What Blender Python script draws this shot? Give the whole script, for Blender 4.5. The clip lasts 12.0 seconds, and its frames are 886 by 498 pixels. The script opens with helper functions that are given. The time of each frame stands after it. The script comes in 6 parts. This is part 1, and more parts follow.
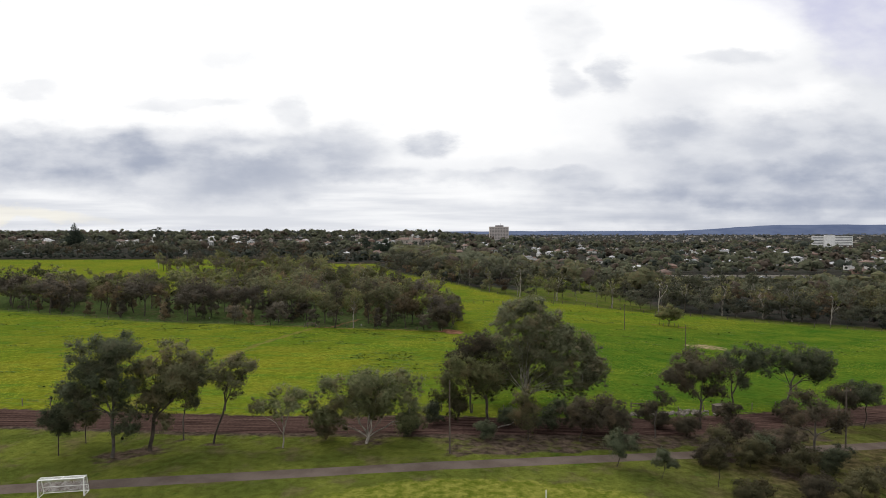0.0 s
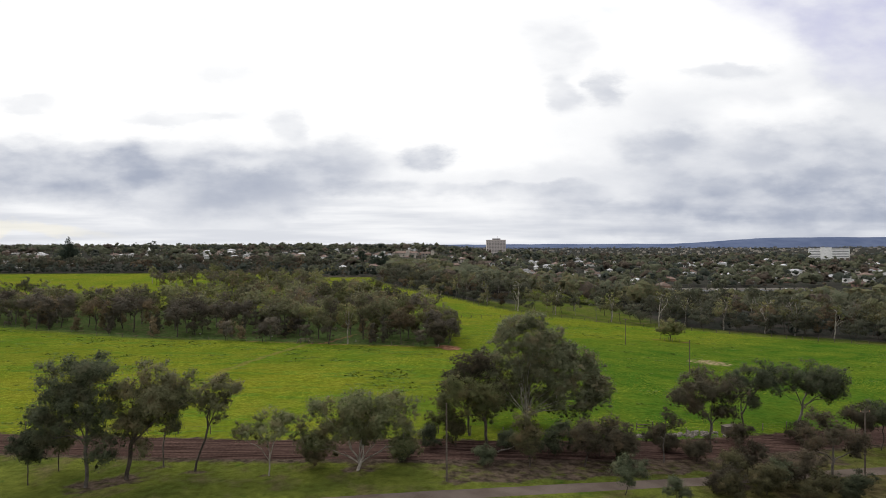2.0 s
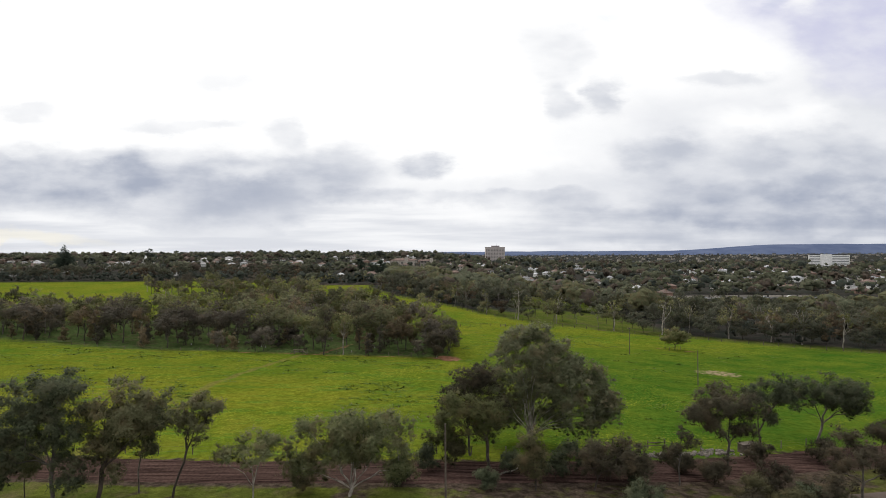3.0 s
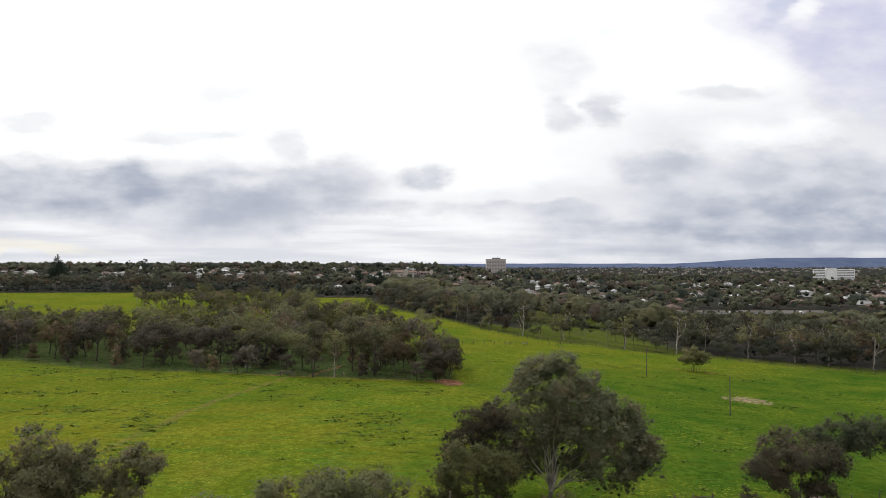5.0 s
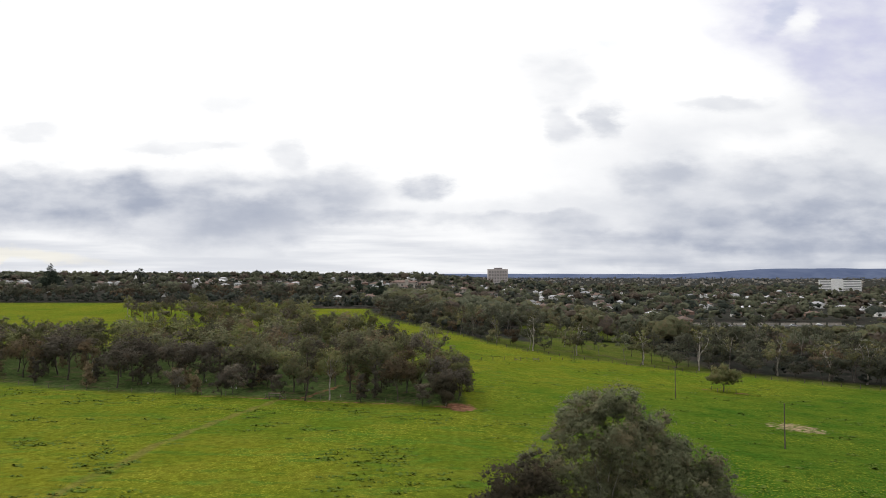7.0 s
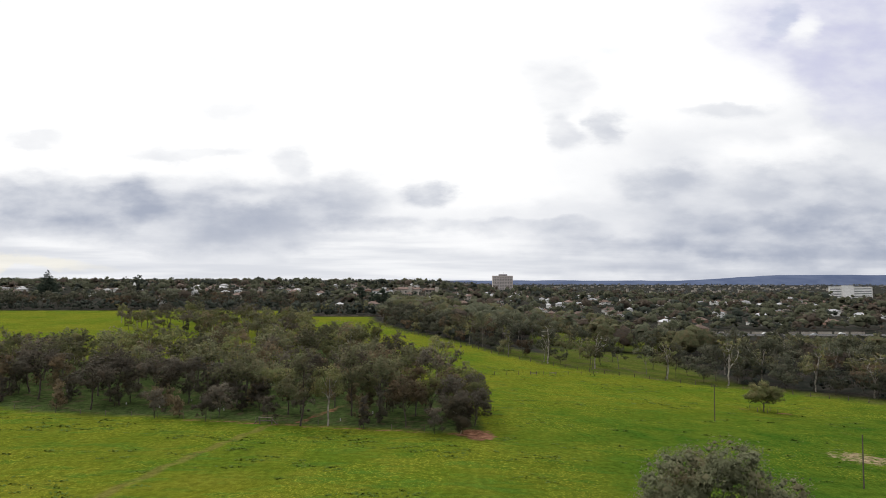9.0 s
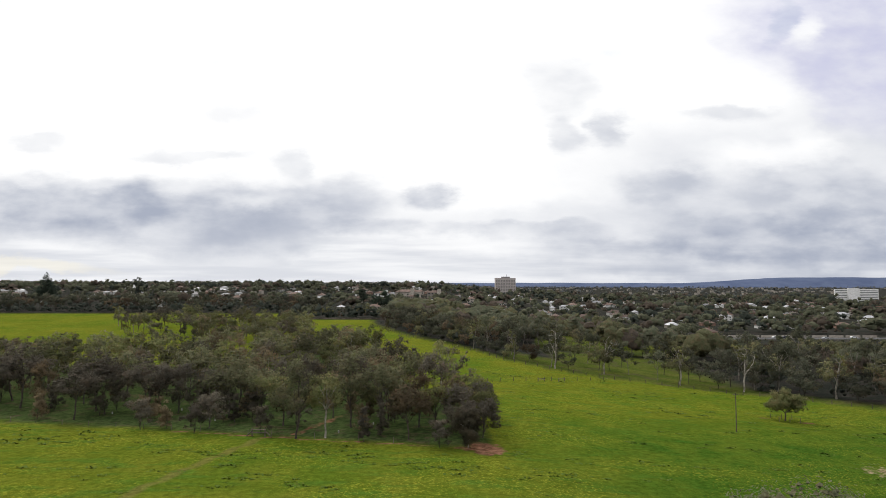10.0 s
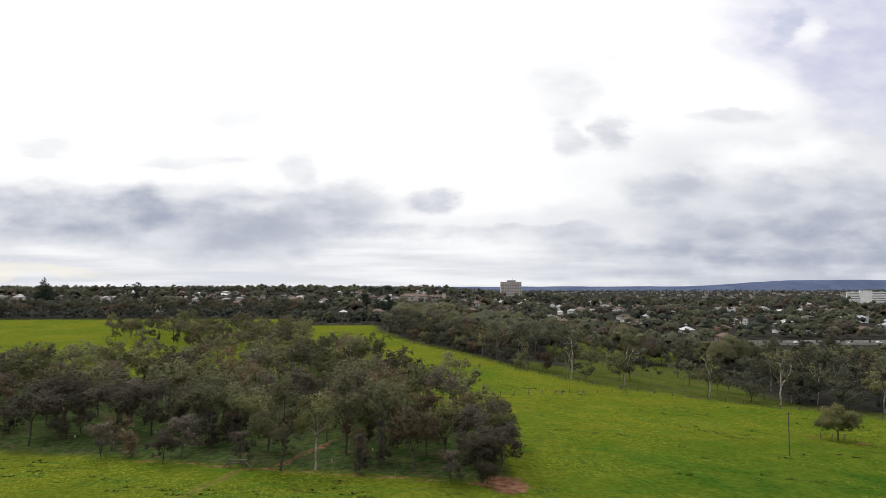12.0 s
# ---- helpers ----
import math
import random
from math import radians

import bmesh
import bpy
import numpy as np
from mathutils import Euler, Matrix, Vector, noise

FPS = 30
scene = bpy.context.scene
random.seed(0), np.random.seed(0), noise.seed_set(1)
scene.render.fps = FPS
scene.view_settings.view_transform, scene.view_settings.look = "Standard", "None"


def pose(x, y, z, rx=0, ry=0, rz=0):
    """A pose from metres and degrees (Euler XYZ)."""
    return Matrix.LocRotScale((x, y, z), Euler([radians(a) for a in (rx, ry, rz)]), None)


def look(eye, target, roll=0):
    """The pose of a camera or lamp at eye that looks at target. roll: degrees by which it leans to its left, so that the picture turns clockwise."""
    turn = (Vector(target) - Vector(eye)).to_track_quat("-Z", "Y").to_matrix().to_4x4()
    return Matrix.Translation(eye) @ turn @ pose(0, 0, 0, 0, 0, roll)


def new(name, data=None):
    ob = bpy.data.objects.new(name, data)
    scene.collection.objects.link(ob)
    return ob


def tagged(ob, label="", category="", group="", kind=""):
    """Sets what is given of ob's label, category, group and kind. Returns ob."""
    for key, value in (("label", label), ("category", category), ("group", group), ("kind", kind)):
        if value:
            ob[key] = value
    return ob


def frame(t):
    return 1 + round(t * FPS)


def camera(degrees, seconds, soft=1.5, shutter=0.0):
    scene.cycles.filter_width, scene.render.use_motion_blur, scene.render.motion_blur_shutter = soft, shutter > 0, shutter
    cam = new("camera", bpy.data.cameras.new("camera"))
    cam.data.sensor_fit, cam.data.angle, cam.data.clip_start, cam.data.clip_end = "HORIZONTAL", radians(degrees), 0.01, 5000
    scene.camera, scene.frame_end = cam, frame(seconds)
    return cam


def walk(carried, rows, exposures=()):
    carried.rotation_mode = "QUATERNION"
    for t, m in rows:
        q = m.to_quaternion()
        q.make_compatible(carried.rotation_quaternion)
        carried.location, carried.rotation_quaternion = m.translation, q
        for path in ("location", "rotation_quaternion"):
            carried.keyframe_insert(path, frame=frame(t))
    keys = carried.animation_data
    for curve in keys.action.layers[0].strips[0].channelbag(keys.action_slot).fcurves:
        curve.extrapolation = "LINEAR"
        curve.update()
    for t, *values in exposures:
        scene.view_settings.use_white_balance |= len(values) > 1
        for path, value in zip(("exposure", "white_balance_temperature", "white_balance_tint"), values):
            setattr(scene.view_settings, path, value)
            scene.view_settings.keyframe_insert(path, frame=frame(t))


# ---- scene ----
cam = camera(71.5, 12.0, soft=0.85)
PATH = [
    (0, (-0.638, 6.087, 28.928), (-0.62, 8.086, 28.866), -0.1),
    (0.5, (-0.661, 6.249, 28.982), (-0.64, 8.248, 28.928), -0.1),
    (1, (-0.633, 6.933, 28.992), (-0.609, 8.932, 28.947), -0.2),
    (1.5, (-0.508, 8.315, 28.984), (-0.482, 10.315, 28.952), -0.2),
    (2, (-0.495, 10.474, 28.913), (-0.467, 12.474, 28.894), -0.2),
    (2.5, (-0.378, 12.978, 28.852), (-0.348, 14.977, 28.844), -0.2),
    (3, (-0.353, 16.237, 28.819), (-0.321, 18.237, 28.824), -0.3),
    (5, (-0.558, 32.062, 29.02), (-0.526, 34.061, 29.063), -0.0),
    (5.5, (-0.945, 36.364, 28.957), (-0.913, 38.364, 29.009), 0.0),
    (6, (-1.436, 40.962, 28.934), (-1.404, 42.96, 28.994), 0.0),
    (6.5, (-1.954, 45.179, 28.789), (-1.922, 47.178, 28.856), 0.1),
    (7, (-2.411, 49.585, 28.786), (-2.379, 51.583, 28.862), 0.1),
    (9, (-4.49, 66.908, 29.022), (-4.467, 68.905, 29.119), 0.1),
    (9.5, (-4.815, 71.23, 28.915), (-4.794, 73.227, 29.016), 0.1),
    (10, (-5.107, 75.472, 28.919), (-5.09, 77.469, 29.024), 0.1),
    (10.5, (-5.3, 79.801, 28.846), (-5.286, 81.798, 28.954), 0.0),
    (11, (-5.574, 84.349, 28.837), (-5.564, 86.346, 28.949), 0.0),
    (11.5, (-5.784, 88.859, 28.813), (-5.777, 90.855, 28.928), -0.0),
    (12, (-6.001, 93.448, 28.784), (-5.997, 95.445, 28.902), -0.1),
]
walk(cam, [(t, look(eye, target, roll)) for t, eye, target, roll in PATH])

# ---- world, sun ----
def set_prop(n, k, v):
    if k == "operation":
        n.operation = v
    elif k == "use_clamp":
        n.use_clamp = v
    elif k == "data_type":
        n.data_type = v
    elif k == "blend_type":
        n.blend_type = v
    elif k == "clamp_factor":
        n.clamp_factor = v
    elif k == "interpolation_type":
        n.interpolation_type = v
    elif k == "noise_dimensions":
        n.noise_dimensions = v
    elif k == "feature":
        n.feature = v
    elif k == "attribute_name":
        n.attribute_name = v
    elif k == "sky_type":
        n.sky_type = v
    elif k == "sun_disc":
        n.sun_disc = v
    elif k == "sun_elevation":
        n.sun_elevation = v
    elif k == "sun_rotation":
        n.sun_rotation = v


def node(tree, kind, inputs=(), **props):
    n = tree.nodes.new(kind)
    for k, v in props.items():
        set_prop(n, k, v)
    for k, v in dict(inputs).items():
        if isinstance(v, bpy.types.NodeSocket):
            tree.links.new(v, n.inputs[k])
        else:
            n.inputs[k].default_value = v
    return n


def mth(tree, op, a, b=0.0, c=0.0, clamp=False):
    return node(tree, "ShaderNodeMath", {0: a, 1: b, 2: c}, operation=op, use_clamp=clamp).outputs[0]


def ramp01(tree, x, lo, hi, a=0.0, b=1.0):
    return node(tree, "ShaderNodeMapRange", {0: x, 1: lo, 2: hi, 3: a, 4: b}, interpolation_type="SMOOTHSTEP").outputs[0]


def mixc(tree, fac, a, b, blend="MIX"):
    n = node(tree, "ShaderNodeMix", data_type="RGBA", blend_type=blend, clamp_factor=True)
    for sock, v in ((n.inputs[0], fac), (n.inputs[6], a), (n.inputs[7], b)):
        if isinstance(v, bpy.types.NodeSocket):
            tree.links.new(v, sock)
        else:
            sock.default_value = v
    return n.outputs[2]


def rgb(r, g, b):
    return (r, g, b, 1.0)


SUN_EL, SUN_AZ = 46.0, -42.0    # degrees; azimuth from +y towards +x
world = bpy.data.worlds.new("overcast_sky")
scene.world = world
world.use_nodes = True
W = world.node_tree
W.nodes.clear()
direction = node(W, "ShaderNodeTexCoord").outputs["Generated"]
sep = node(W, "ShaderNodeSeparateXYZ", {0: direction})
dx, dy, dz = sep.outputs
ahead = mth(W, "MAXIMUM", dy, 0.12)
su = mth(W, "DIVIDE", dx, ahead)
sv = mth(W, "DIVIDE", dz, ahead)
flat = node(W, "ShaderNodeCombineXYZ", {0: su, 1: mth(W, "MULTIPLY", sv, 2.2), 2: 0.0}).outputs[0]
warp = node(W, "ShaderNodeTexNoise", {"Vector": flat, "Scale": 5.5, "Detail": 6.0, "Roughness": 0.6}, noise_dimensions="3D")
warp2 = node(W, "ShaderNodeTexNoise", {"Vector": flat, "Scale": 16.0, "Detail": 5.0, "Roughness": 0.6})
off = node(W, "ShaderNodeVectorMath", {0: warp.outputs["Color"], 1: (0.5, 0.5, 0.5)}, operation="SUBTRACT").outputs[0]
off = node(W, "ShaderNodeVectorMath", {0: off, 1: (0.15, 0.075, 0.0)}, operation="MULTIPLY").outputs[0]
off2 = node(W, "ShaderNodeVectorMath", {0: warp2.outputs["Color"], 1: (0.5, 0.5, 0.5)}, operation="SUBTRACT").outputs[0]
off2 = node(W, "ShaderNodeVectorMath", {0: off2, 1: (0.030, 0.020, 0.0)}, operation="MULTIPLY").outputs[0]
uv = node(W, "ShaderNodeCombineXYZ", {0: su, 1: sv, 2: 0.0}).outputs[0]
uv = node(W, "ShaderNodeVectorMath", {0: uv, 1: off}, operation="ADD").outputs[0]
uv = node(W, "ShaderNodeVectorMath", {0: uv, 1: off2}, operation="ADD").outputs[0]


def bank(cx, cy, rx, ry, weight, inner=0.44):
    """One cloud bank: its middle and half size in tangents of azimuth and elevation."""
    p = node(W, "ShaderNodeVectorMath", {0: uv, 1: (cx, cy, 0)}, operation="SUBTRACT").outputs[0]
    p = node(W, "ShaderNodeVectorMath", {0: p, 1: (1 / rx, 1 / ry, 0)}, operation="MULTIPLY").outputs[0]
    d = node(W, "ShaderNodeVectorMath", {0: p}, operation="LENGTH").outputs["Value"]
    return ramp01(W, d, 1.18, inner, 0.0, weight)


def banks(rows):
    total = None
    for row in rows:
        b = bank(*row)
        if total is None:
            total = b
        else:   # screen: 1 - (1-a)(1-b)
            total = mth(W, "SUBTRACT", 1.0, mth(W, "MULTIPLY", mth(W, "SUBTRACT", 1.0, total), mth(W, "SUBTRACT", 1.0, b)))
    return total


left_banks = banks([
    (-0.60, 0.130, 0.30, 0.050, 0.60), (-0.38, 0.118, 0.24, 0.046, 0.48), (-0.30, 0.085, 0.26, 0.045, 0.38),
    (-0.17, 0.130, 0.10, 0.050, 0.36), (-0.66, 0.090, 0.26, 0.030, 0.32), (-0.015, 0.138, 0.060, 0.024, 0.62),
    (-0.40, 0.207, 0.12, 0.015, 0.26), (-0.23, 0.195, 0.045, 0.030, 0.30), (-0.33, 0.285, 0.055, 0.020, 0.14),
    (-0.66, 0.225, 0.06, 0.016, 0.20), (-0.12, 0.085, 0.10, 0.018, 0.38), (-0.37, 0.350, 0.06, 0.014, 0.08)])
right_banks = banks([
    (0.20, 0.325, 0.085, 0.060, 0.26), (0.215, 0.245, 0.045, 0.034, 0.36), (0.290, 0.255, 0.036, 0.034, 0.42),
    (0.373, 0.160, 0.090, 0.034, 0.46), 
    (0.47, 0.285, 0.095, 0.016, 0.26), (0.60, 0.120, 0.26, 0.050, 0.38), (0.66, 0.060, 0.40, 0.034, 0.68), (0.72, 0.095, 0.25, 0.026, 0.50), (0.66, 0.160, 0.16, 0.036, 0.34),
    (0.13, 0.082, 0.16, 0.018, 0.42), (0.33, 0.050, 0.30, 0.024, 0.45), (0.47, 0.085, 0.16, 0.026, 0.34), (0.50, 0.014, 0.42, 0.026, 0.50), (0.84, 0.030, 0.30, 0.060, 0.40)])
shape = mth(W, "MAXIMUM", left_banks, right_banks)
puff = node(W, "ShaderNodeTexNoise", {"Vector": flat, "Scale": 9.0, "Detail": 5.0, "Roughness": 0.52}).outputs[0]
shape = mth(W, "MULTIPLY", shape, ramp01(W, puff, 0.32, 0.68, 0.58, 1.28))
# low layer towards the horizon, broken into thin streaks
streak = node(W, "ShaderNodeTexNoise", {"Vector": node(W, "ShaderNodeVectorMath", {0: flat, 1: (2.0, 12.0, 1.0)}, operation="MULTIPLY").outputs[0], "Scale": 1.5, "Detail": 4.0, "Roughness": 0.5}).outputs[0]
low = mth(W, "MULTIPLY", ramp01(W, sv, 0.115, 0.045), ramp01(W, streak, 0.34, 0.64, 0.16, 0.52))
veil = banks([(0.62, 0.15, 0.46, 0.15, 0.40), (-0.42, 0.105, 0.46, 0.075, 0.38), (0.80, 0.36, 0.24, 0.16, 0.30), (-0.33, 0.035, 0.15, 0.075, 0.45), (0.25, 0.09, 0.30, 0.05, 0.30)])
low = mth(W, "MAXIMUM", low, mth(W, "MULTIPLY", veil, ramp01(W, puff, 0.25, 0.75, 0.75, 1.15)))
shape = mth(W, "SUBTRACT", 1.0, mth(W, "MULTIPLY", mth(W, "SUBTRACT", 1.0, mth(W, "MINIMUM", shape, 0.97)), mth(W, "SUBTRACT", 1.0, low)))
# everywhere else the layer goes on as broken stratocumulus
around = node(W, "ShaderNodeTexNoise", {"Vector": direction, "Scale": 3.5, "Detail": 6.0, "Roughness": 0.55}).outputs[0]
away = ramp01(W, dy, 0.45, 0.15)
shape = mth(W, "MAXIMUM", shape, mth(W, "MULTIPLY", away, ramp01(W, around, 0.38, 0.62, 0.0, 0.6)))
bright = ramp01(W, dz, 0.40, 0.95, 1.06, 2.0)
lit = node(W, "ShaderNodeVectorMath", {0: (1.0, 1.0, 1.0), 3: bright}, operation="SCALE").outputs[0]
gaps = banks([(0.50, 0.205, 0.110, 0.036, 0.8, 0.0), (0.615, 0.228, 0.060, 0.045, 0.8, 0.0), (0.56, 0.205, 0.10, 0.030, 0.5, 0.0), (-0.40, 0.150, 0.075, 0.024, 0.55, 0.0), (-0.30, 0.128, 0.06, 0.018, 0.4, 0.0), (-0.54, 0.158, 0.06, 0.016, 0.4, 0.0), (0.07, 0.060, 0.13, 0.030, 0.6, 0.0)])
shape = mth(W, "MULTIPLY", shape, mth(W, "SUBTRACT", 1.0, gaps))
cloud = mixc(W, mth(W, "MINIMUM", shape, 1.0), lit, rgb(0.39, 0.43, 0.53))
# lilac bank overhead, with a white break and a strip of clear sky
lilac = mth(W, "MULTIPLY", banks([(0.64, 0.44, 0.20, 0.115, 0.85), (0.80, 0.35, 0.20, 0.125, 0.85), (0.70, 0.33, 0.10, 0.075, 0.6)]), ramp01(W, puff, 0.30, 0.70, 0.55, 1.1))
lilac = mth(W, "MULTIPLY", lilac, mth(W, "SUBTRACT", 1.0, bank(0.613, 0.418, 0.030, 0.040, 0.9, 0.0)))
cloud = mixc(W, lilac, cloud, rgb(0.62, 0.63, 0.80))
# cream light under the far left of the layer
cream = mth(W, "MULTIPLY", bank(-0.72, 0.024, 0.22, 0.012, 0.55), 1.0)
cloud = mixc(W, cream, cloud, rgb(0.95, 0.90, 0.76))
sky = node(W, "ShaderNodeTexSky", sky_type="NISHITA", sun_disc=False, sun_elevation=radians(SUN_EL), sun_rotation=radians(SUN_AZ)).outputs[0]
clear = node(W, "ShaderNodeVectorMath", {0: sky, 3: 0.12}, operation="SCALE").outputs[0]
hole = mth(W, "MAXIMUM", bank(0.570, 0.435, 0.028, 0.045, 0.20), bank(0.29, 0.375, 0.035, 0.014, 0.12, 0.0))
cloud = mixc(W, hole, cloud, clear)
back = node(W, "ShaderNodeBackground", {"Color": cloud, "Strength": 1.0})
W.links.new(back.outputs[0], node(W, "ShaderNodeOutputWorld").inputs[0])

sun_data = bpy.data.lights.new("sun", "SUN")
sun_data.energy, sun_data.angle, sun_data.color = 1.5, radians(18), (1.0, 0.94, 0.84)
sun_ob = new("sun", sun_data)
az, el = radians(SUN_AZ), radians(SUN_EL)
sun_ob.matrix_world = look((math.sin(az) * math.cos(el) * 100, math.cos(az) * math.cos(el) * 100, math.sin(el) * 100), (0, 0, 0))


# ---- materials ----
def material(name):
    m = bpy.data.materials.new(name)
    m.use_nodes = True
    t = m.node_tree
    t.nodes.clear()
    return m, t


def finish(t, shader):
    t.links.new(shader, node(t, "ShaderNodeOutputMaterial").inputs[0])


def surface(name, c1, c2, scale=2.0, rough=0.85, bump=0.0, fine=12.0, metal=0.0, vary=0.0, spec=0.3):
    """A rough two-tone surface: stains at one scale, grain at a finer one."""
    m, t = material(name)
    pos = node(t, "ShaderNodeTexCoord").outputs["Object"]
    n1 = node(t, "ShaderNodeTexNoise", {"Vector": pos, "Scale": scale, "Detail": 5.0, "Roughness": 0.6}).outputs[0]
    n2 = node(t, "ShaderNodeTexNoise", {"Vector": pos, "Scale": scale * fine, "Detail": 3.0, "Roughness": 0.6}).outputs[0]
    c = mixc(t, ramp01(t, n1, 0.3, 0.7), rgb(*c1), rgb(*c2))
    grain = ramp01(t, n2, 0.25, 0.75, 0.75, 1.25)
    if vary:
        r = node(t, "ShaderNodeObjectInfo").outputs["Random"]
        grain = mth(t, "MULTIPLY", grain, ramp01(t, r, 0, 1, 1 - vary, 1 + vary))
    c = node(t, "ShaderNodeVectorMath", {0: c, 3: grain}, operation="SCALE").outputs[0]
    p = node(t, "ShaderNodeBsdfPrincipled", {"Base Color": c, "Roughness": rough, "Metallic": metal, "Specular IOR Level": spec})
    if bump:
        b = node(t, "ShaderNodeBump", {"Strength": bump, "Distance": 0.03, "Height": n2})
        t.links.new(b.outputs[0], p.inputs["Normal"])
    finish(t, p.outputs[0])
    return m


def foliage(name, c1, c2, warm, vary=0.25, through_light=0.36, relief=0.0, tint=(1.28, 1.24, 1.24)):
    """Leaves: tone by sprig and by tree, a little light passing through."""
    m, t = material(name)
    c1, c2, warm = [tuple(v * k for v, k in zip(c, tint)) for c in (c1, c2, warm)]
    isle = node(t, "ShaderNodeNewGeometry").outputs["Random Per Island"]
    tree_r = node(t, "ShaderNodeObjectInfo").outputs["Random"]
    pos = node(t, "ShaderNodeTexCoord").outputs["Object"]
    patch = node(t, "ShaderNodeTexNoise", {"Vector": pos, "Scale": 0.45, "Detail": 3.0}).outputs[0]
    tone = node(t, "ShaderNodeTexNoise", {"Vector": pos, "Scale": 1.1, "Detail": 4.0, "Roughness": 0.6}).outputs[0]
    blend = mth(t, "ADD", ramp01(t, tone, 0.3, 0.7, 0.12, 0.62), ramp01(t, isle, 0, 1, -0.10, 0.20))
    c = mixc(t, blend, rgb(*c1), rgb(*c2))
    c = mixc(t, ramp01(t, patch, 0.45, 0.72, 0.0, 0.75), c, rgb(*warm))
    c = node(t, "ShaderNodeVectorMath", {0: c, 3: ramp01(t, tree_r, 0, 1, 1 - vary, 1 + vary)}, operation="SCALE").outputs[0]
    d = node(t, "ShaderNodeBsdfPrincipled", {"Base Color": c, "Roughness": 0.75, "Specular IOR Level": 0.08})
    if relief:
        lump = node(t, "ShaderNodeTexNoise", {"Vector": pos, "Scale": 0.7, "Detail": 5.0, "Roughness": 0.7}).outputs[0]
        b = node(t, "ShaderNodeBump", {"Strength": relief, "Distance": 1.6, "Height": lump})
        t.links.new(b.outputs[0], d.inputs["Normal"])
    tr = node(t, "ShaderNodeBsdfTranslucent", {"Color": c})
    mx = node(t, "ShaderNodeMixShader", {0: through_light, 1: d.outputs[0], 2: tr.outputs[0]})
    finish(t, mx.outputs[0])
    return m


LEAF_GUM = foliage("leaf_gum", (0.040, 0.052, 0.021), (0.168, 0.176, 0.088), (0.136, 0.112, 0.058))
LEAF_OLIVE = foliage("leaf_olive", (0.048, 0.060, 0.022), (0.150, 0.155, 0.068), (0.155, 0.125, 0.060))
LEAF_DARK = foliage("leaf_dark", (0.022, 0.030, 0.018), (0.098, 0.110, 0.062), (0.075, 0.070, 0.042))
LEAF_RUST = foliage("leaf_rust", (0.027, 0.026, 0.017), (0.082, 0.074, 0.048), (0.082, 0.064, 0.040))
# grove leaves: tones lifted above the near trees' to stand in for haze
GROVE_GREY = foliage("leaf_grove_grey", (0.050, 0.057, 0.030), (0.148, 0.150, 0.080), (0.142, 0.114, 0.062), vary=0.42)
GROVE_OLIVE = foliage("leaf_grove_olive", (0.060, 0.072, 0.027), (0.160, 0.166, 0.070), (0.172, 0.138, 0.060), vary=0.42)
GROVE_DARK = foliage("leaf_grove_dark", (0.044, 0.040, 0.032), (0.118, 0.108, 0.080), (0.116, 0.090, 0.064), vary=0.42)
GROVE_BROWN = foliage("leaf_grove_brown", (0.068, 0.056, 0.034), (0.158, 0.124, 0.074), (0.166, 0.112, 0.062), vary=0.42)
# far leaves: raised darks and a bluish cast paint in the distance haze
LEAF_FAR = foliage("leaf_far", (0.038, 0.048, 0.036), (0.078, 0.080, 0.062), (0.088, 0.068, 0.054), vary=0.1)
FAR_GREEN = foliage("leaf_far_green", (0.058, 0.068, 0.042), (0.112, 0.122, 0.076), (0.112, 0.098, 0.066), vary=0.1, through_light=0.35, relief=0.8)
FAR_BROWN = foliage("leaf_far_brown", (0.066, 0.056, 0.044), (0.116, 0.096, 0.074), (0.118, 0.088, 0.060), vary=0.1, through_light=0.35, relief=0.8)
FAR_DARK = foliage("leaf_far_dark", (0.032, 0.044, 0.036), (0.066, 0.078, 0.060), (0.062, 0.060, 0.046), vary=0.1, through_light=0.35, relief=0.8)
FAR_WOOD = foliage("leaf_far_olive", (0.054, 0.062, 0.030), (0.128, 0.130, 0.068), (0.128, 0.100, 0.055), vary=0.1, through_light=0.3, relief=0.8)
FAR_HAZE = foliage("leaf_far_haze", (0.050, 0.060, 0.058), (0.088, 0.095, 0.092), (0.095, 0.085, 0.078), vary=0.1, through_light=0.0)
LEAF_BIG = foliage("leaf_large_gum", (0.050, 0.058, 0.030), (0.184, 0.196, 0.112), (0.150, 0.122, 0.070))
# leaves of the wood, by species; lightened in part to stand in for haze
WOOD_DARK = foliage("leaf_wood_dark", (0.030, 0.036, 0.026), (0.098, 0.104, 0.068), (0.086, 0.074, 0.050), vary=0.35)
WOOD_OLIVE = foliage("leaf_wood_olive", (0.046, 0.054, 0.024), (0.165, 0.162, 0.082), (0.150, 0.118, 0.060), vary=0.42)
WOOD_BROWN = foliage("leaf_wood_brown", (0.050, 0.040, 0.026), (0.120, 0.092, 0.058), (0.125, 0.085, 0.050), vary=0.4)
WOOD_GREY = foliage("leaf_wood_grey", (0.044, 0.054, 0.034), (0.150, 0.160, 0.100), (0.120, 0.106, 0.066), vary=0.4)
LEAF_PALE = foliage("leaf_grey_gum", (0.056, 0.062, 0.030), (0.170, 0.166, 0.090), (0.150, 0.116, 0.062), vary=0.05)
LEAF_SCRUB = foliage("leaf_scrub_brown", (0.023, 0.022, 0.015), (0.076, 0.066, 0.043), (0.080, 0.060, 0.037))
LEAF_SCRUB_GREEN = foliage("leaf_scrub_green", (0.030, 0.032, 0.015), (0.104, 0.096, 0.050), (0.104, 0.076, 0.040))
